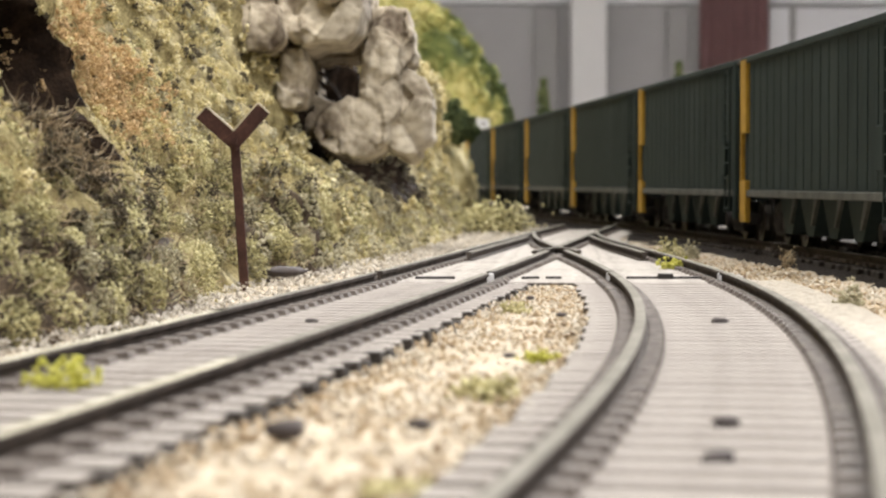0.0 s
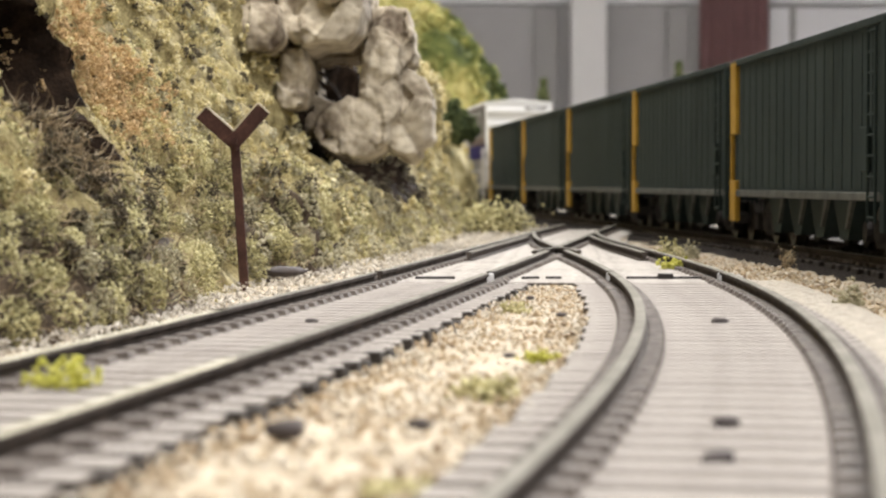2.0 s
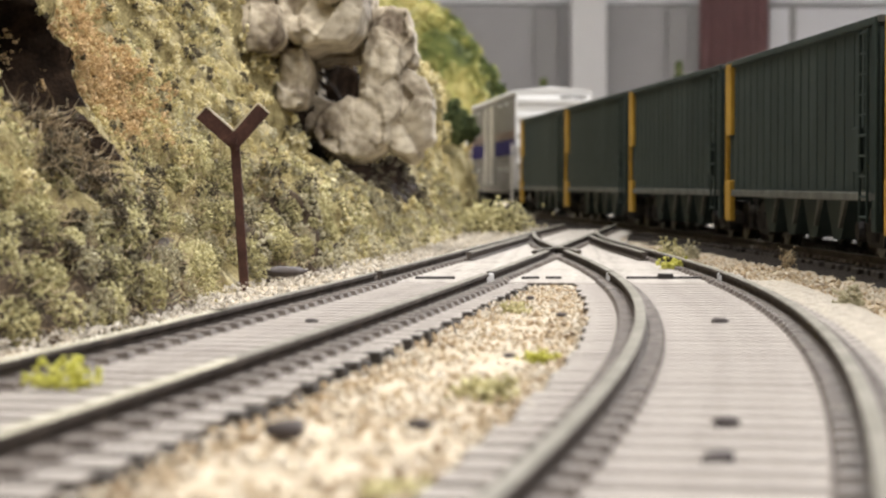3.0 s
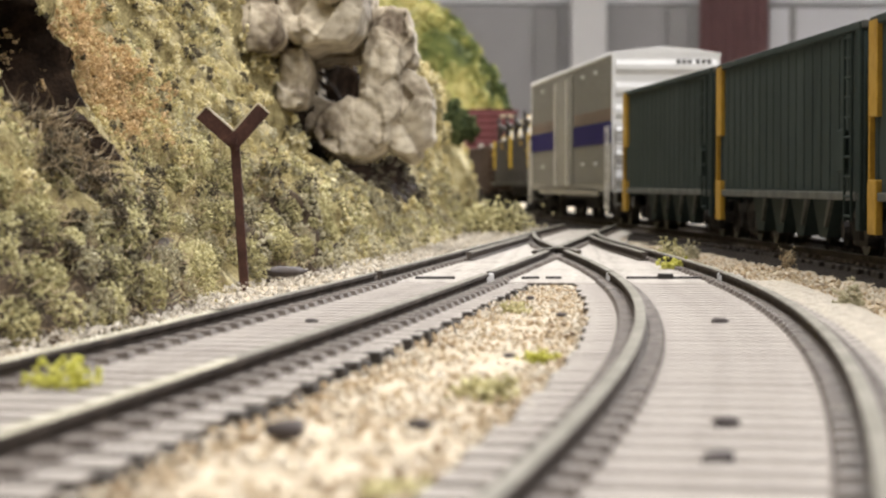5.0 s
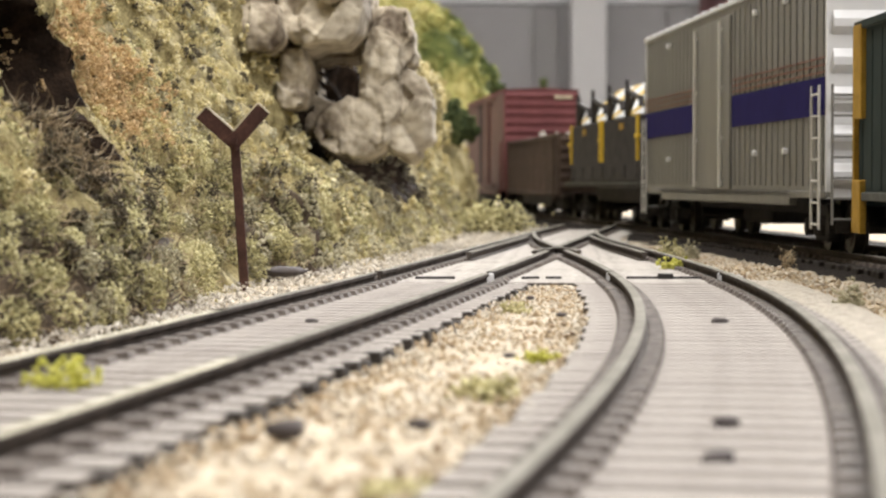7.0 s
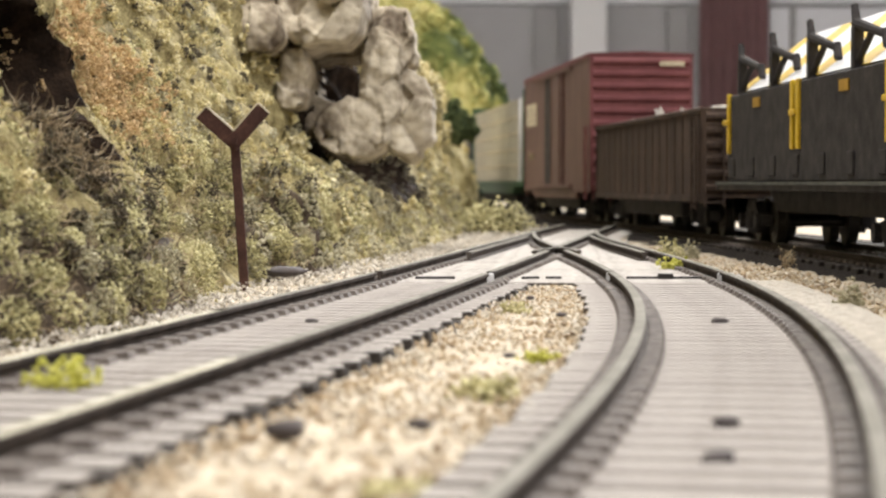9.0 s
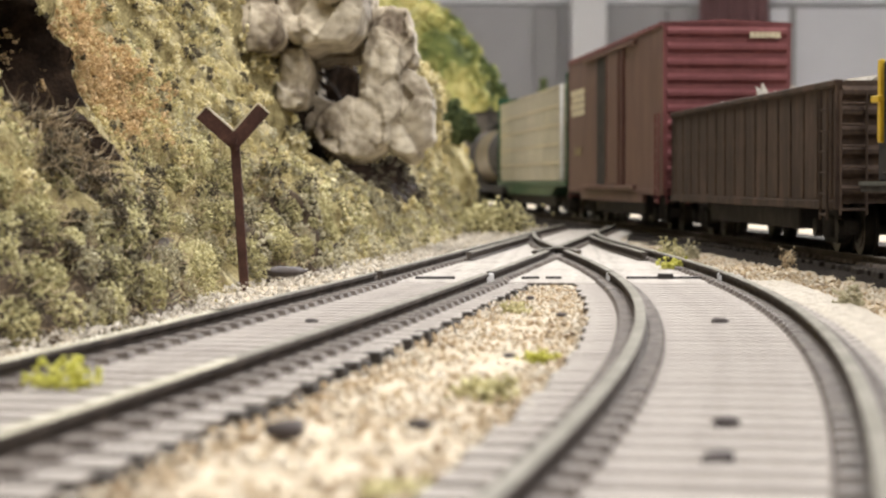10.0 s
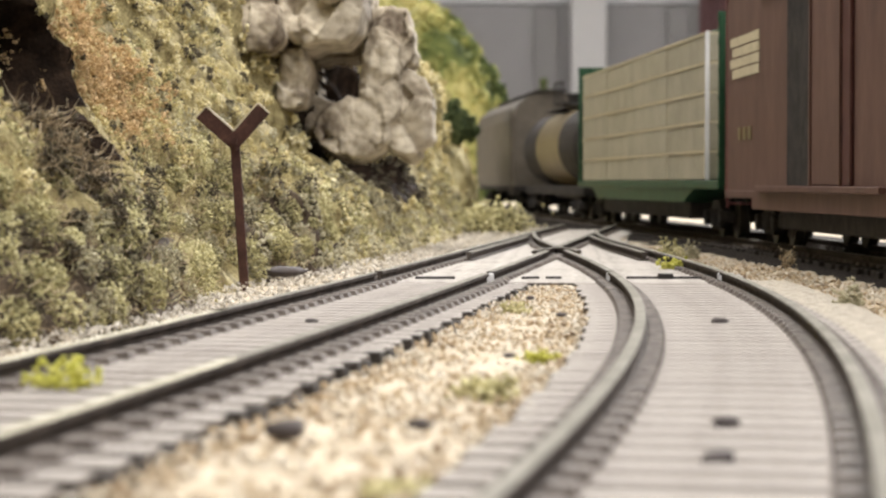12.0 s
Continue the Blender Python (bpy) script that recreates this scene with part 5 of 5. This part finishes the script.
def far_scenery():
    rs = np.random.RandomState(21)
    # a wooded hill beyond the curve
    bm = bmesh.new()
    bmesh.ops.create_icosphere(bm, subdivisions=5, radius=1.0)
    for v in bm.verts:
        v.co *= 1 + 0.08 * noise.noise(v.co * 2.3)
    bm.transform(Matrix.Translation((-53, 2150, 0)) @ Matrix.Diagonal((125, 110, 190, 1)))
    hl = part("far_hill", bm, "far_green", smooth=True)
    tagged(hl, "distant green and yellow wooded hill", "hillside", kind="structure")
    d = rs.normal(size=(2600, 3))
    d /= np.linalg.norm(d, axis=1)[:, None]
    d = d[(d[:, 1] < 0.3) & (d[:, 2] > -0.1)]
    c = d * (125, 110, 190) + (-53, 2150, 0)
    v, f = foam_clumps(c, 6, 5, 4.2, rs)
    stuff("far_trees", (v, f), "far_green", "clumps of distant green foam trees", "trees")
    # a pale bank just short of the curve, with a dark bush on its shoulder
    bm = bmesh.new()
    bmesh.ops.create_icosphere(bm, subdivisions=5, radius=1.0)
    for v in bm.verts:
        v.co *= 1 + 0.07 * noise.noise(v.co * 2.9 + Vector((4, 0, 0)))
    bm.transform(Matrix.Translation((-26, 1150, 0)) @ Matrix.Diagonal((43, 60, 62, 1)))
    tagged(part("far_bank", bm, "foam_straw", smooth=True), "pale straw-yellow bank beside the curve", "hillside", kind="structure")
    d = rs.normal(size=(900, 3))
    d /= np.linalg.norm(d, axis=1)[:, None]
    d = d[(d[:, 1] < 0.4) & (d[:, 2] > -0.05)]
    stuff("bank_tufts", foam_clumps(d * (43, 60, 62) + (-26, 1150, 0), 12, 2.0, 1.0, rs), "foam_straw", "straw-yellow foam tufts on the far bank", "ground cover")
    t = thing("far_bush", "dark green foam bush on the far bank", "bush", "hillside bushes")
    vv, ff = foam_clumps(np.array([(9, 1112, 46), (4, 1110, 50), (12, 1120, 42), (6, 1108, 42), (0, 1106, 46)], float), 260, 5.0, 1.5, rs)
    raw("foliage", vv, ff.tolist(), "conifer", t)
    for x, y, z0, h, r, nm in ((68, 1560, -2, 88, 11, "conifer"), (184, 1800, -2, 112, 12, "conifer"), (45, 1560, -2, 68, 10, "conifer")):
        t = thing(nm, "small dark green model conifer beyond the train", "tree", "far trees")
        part("trunk", rod(bmesh.new(), (x, y, z0), (x, y, z0 + h * 0.9), r * 0.14, 8, r * 0.04), "earth", t)
        n = 420
        k = rs.uniform(0.15, 1, n)
        an = rs.uniform(0, 6.283, n)
        rr = r * (1.08 - k) * rs.uniform(0.5, 1.1, n) + 0.6
        cc = np.stack([x + rr * np.cos(an), y + rr * np.sin(an), z0 + h * k], 1)
        vv, ff = crumbs(cc, rs.uniform(1.0, 2.4, n), rs)
        raw("crown", vv, ff.tolist(), "conifer", t)


rocks()
sign_post()
rubble()
small_things()
far_scenery()
train()
motions()
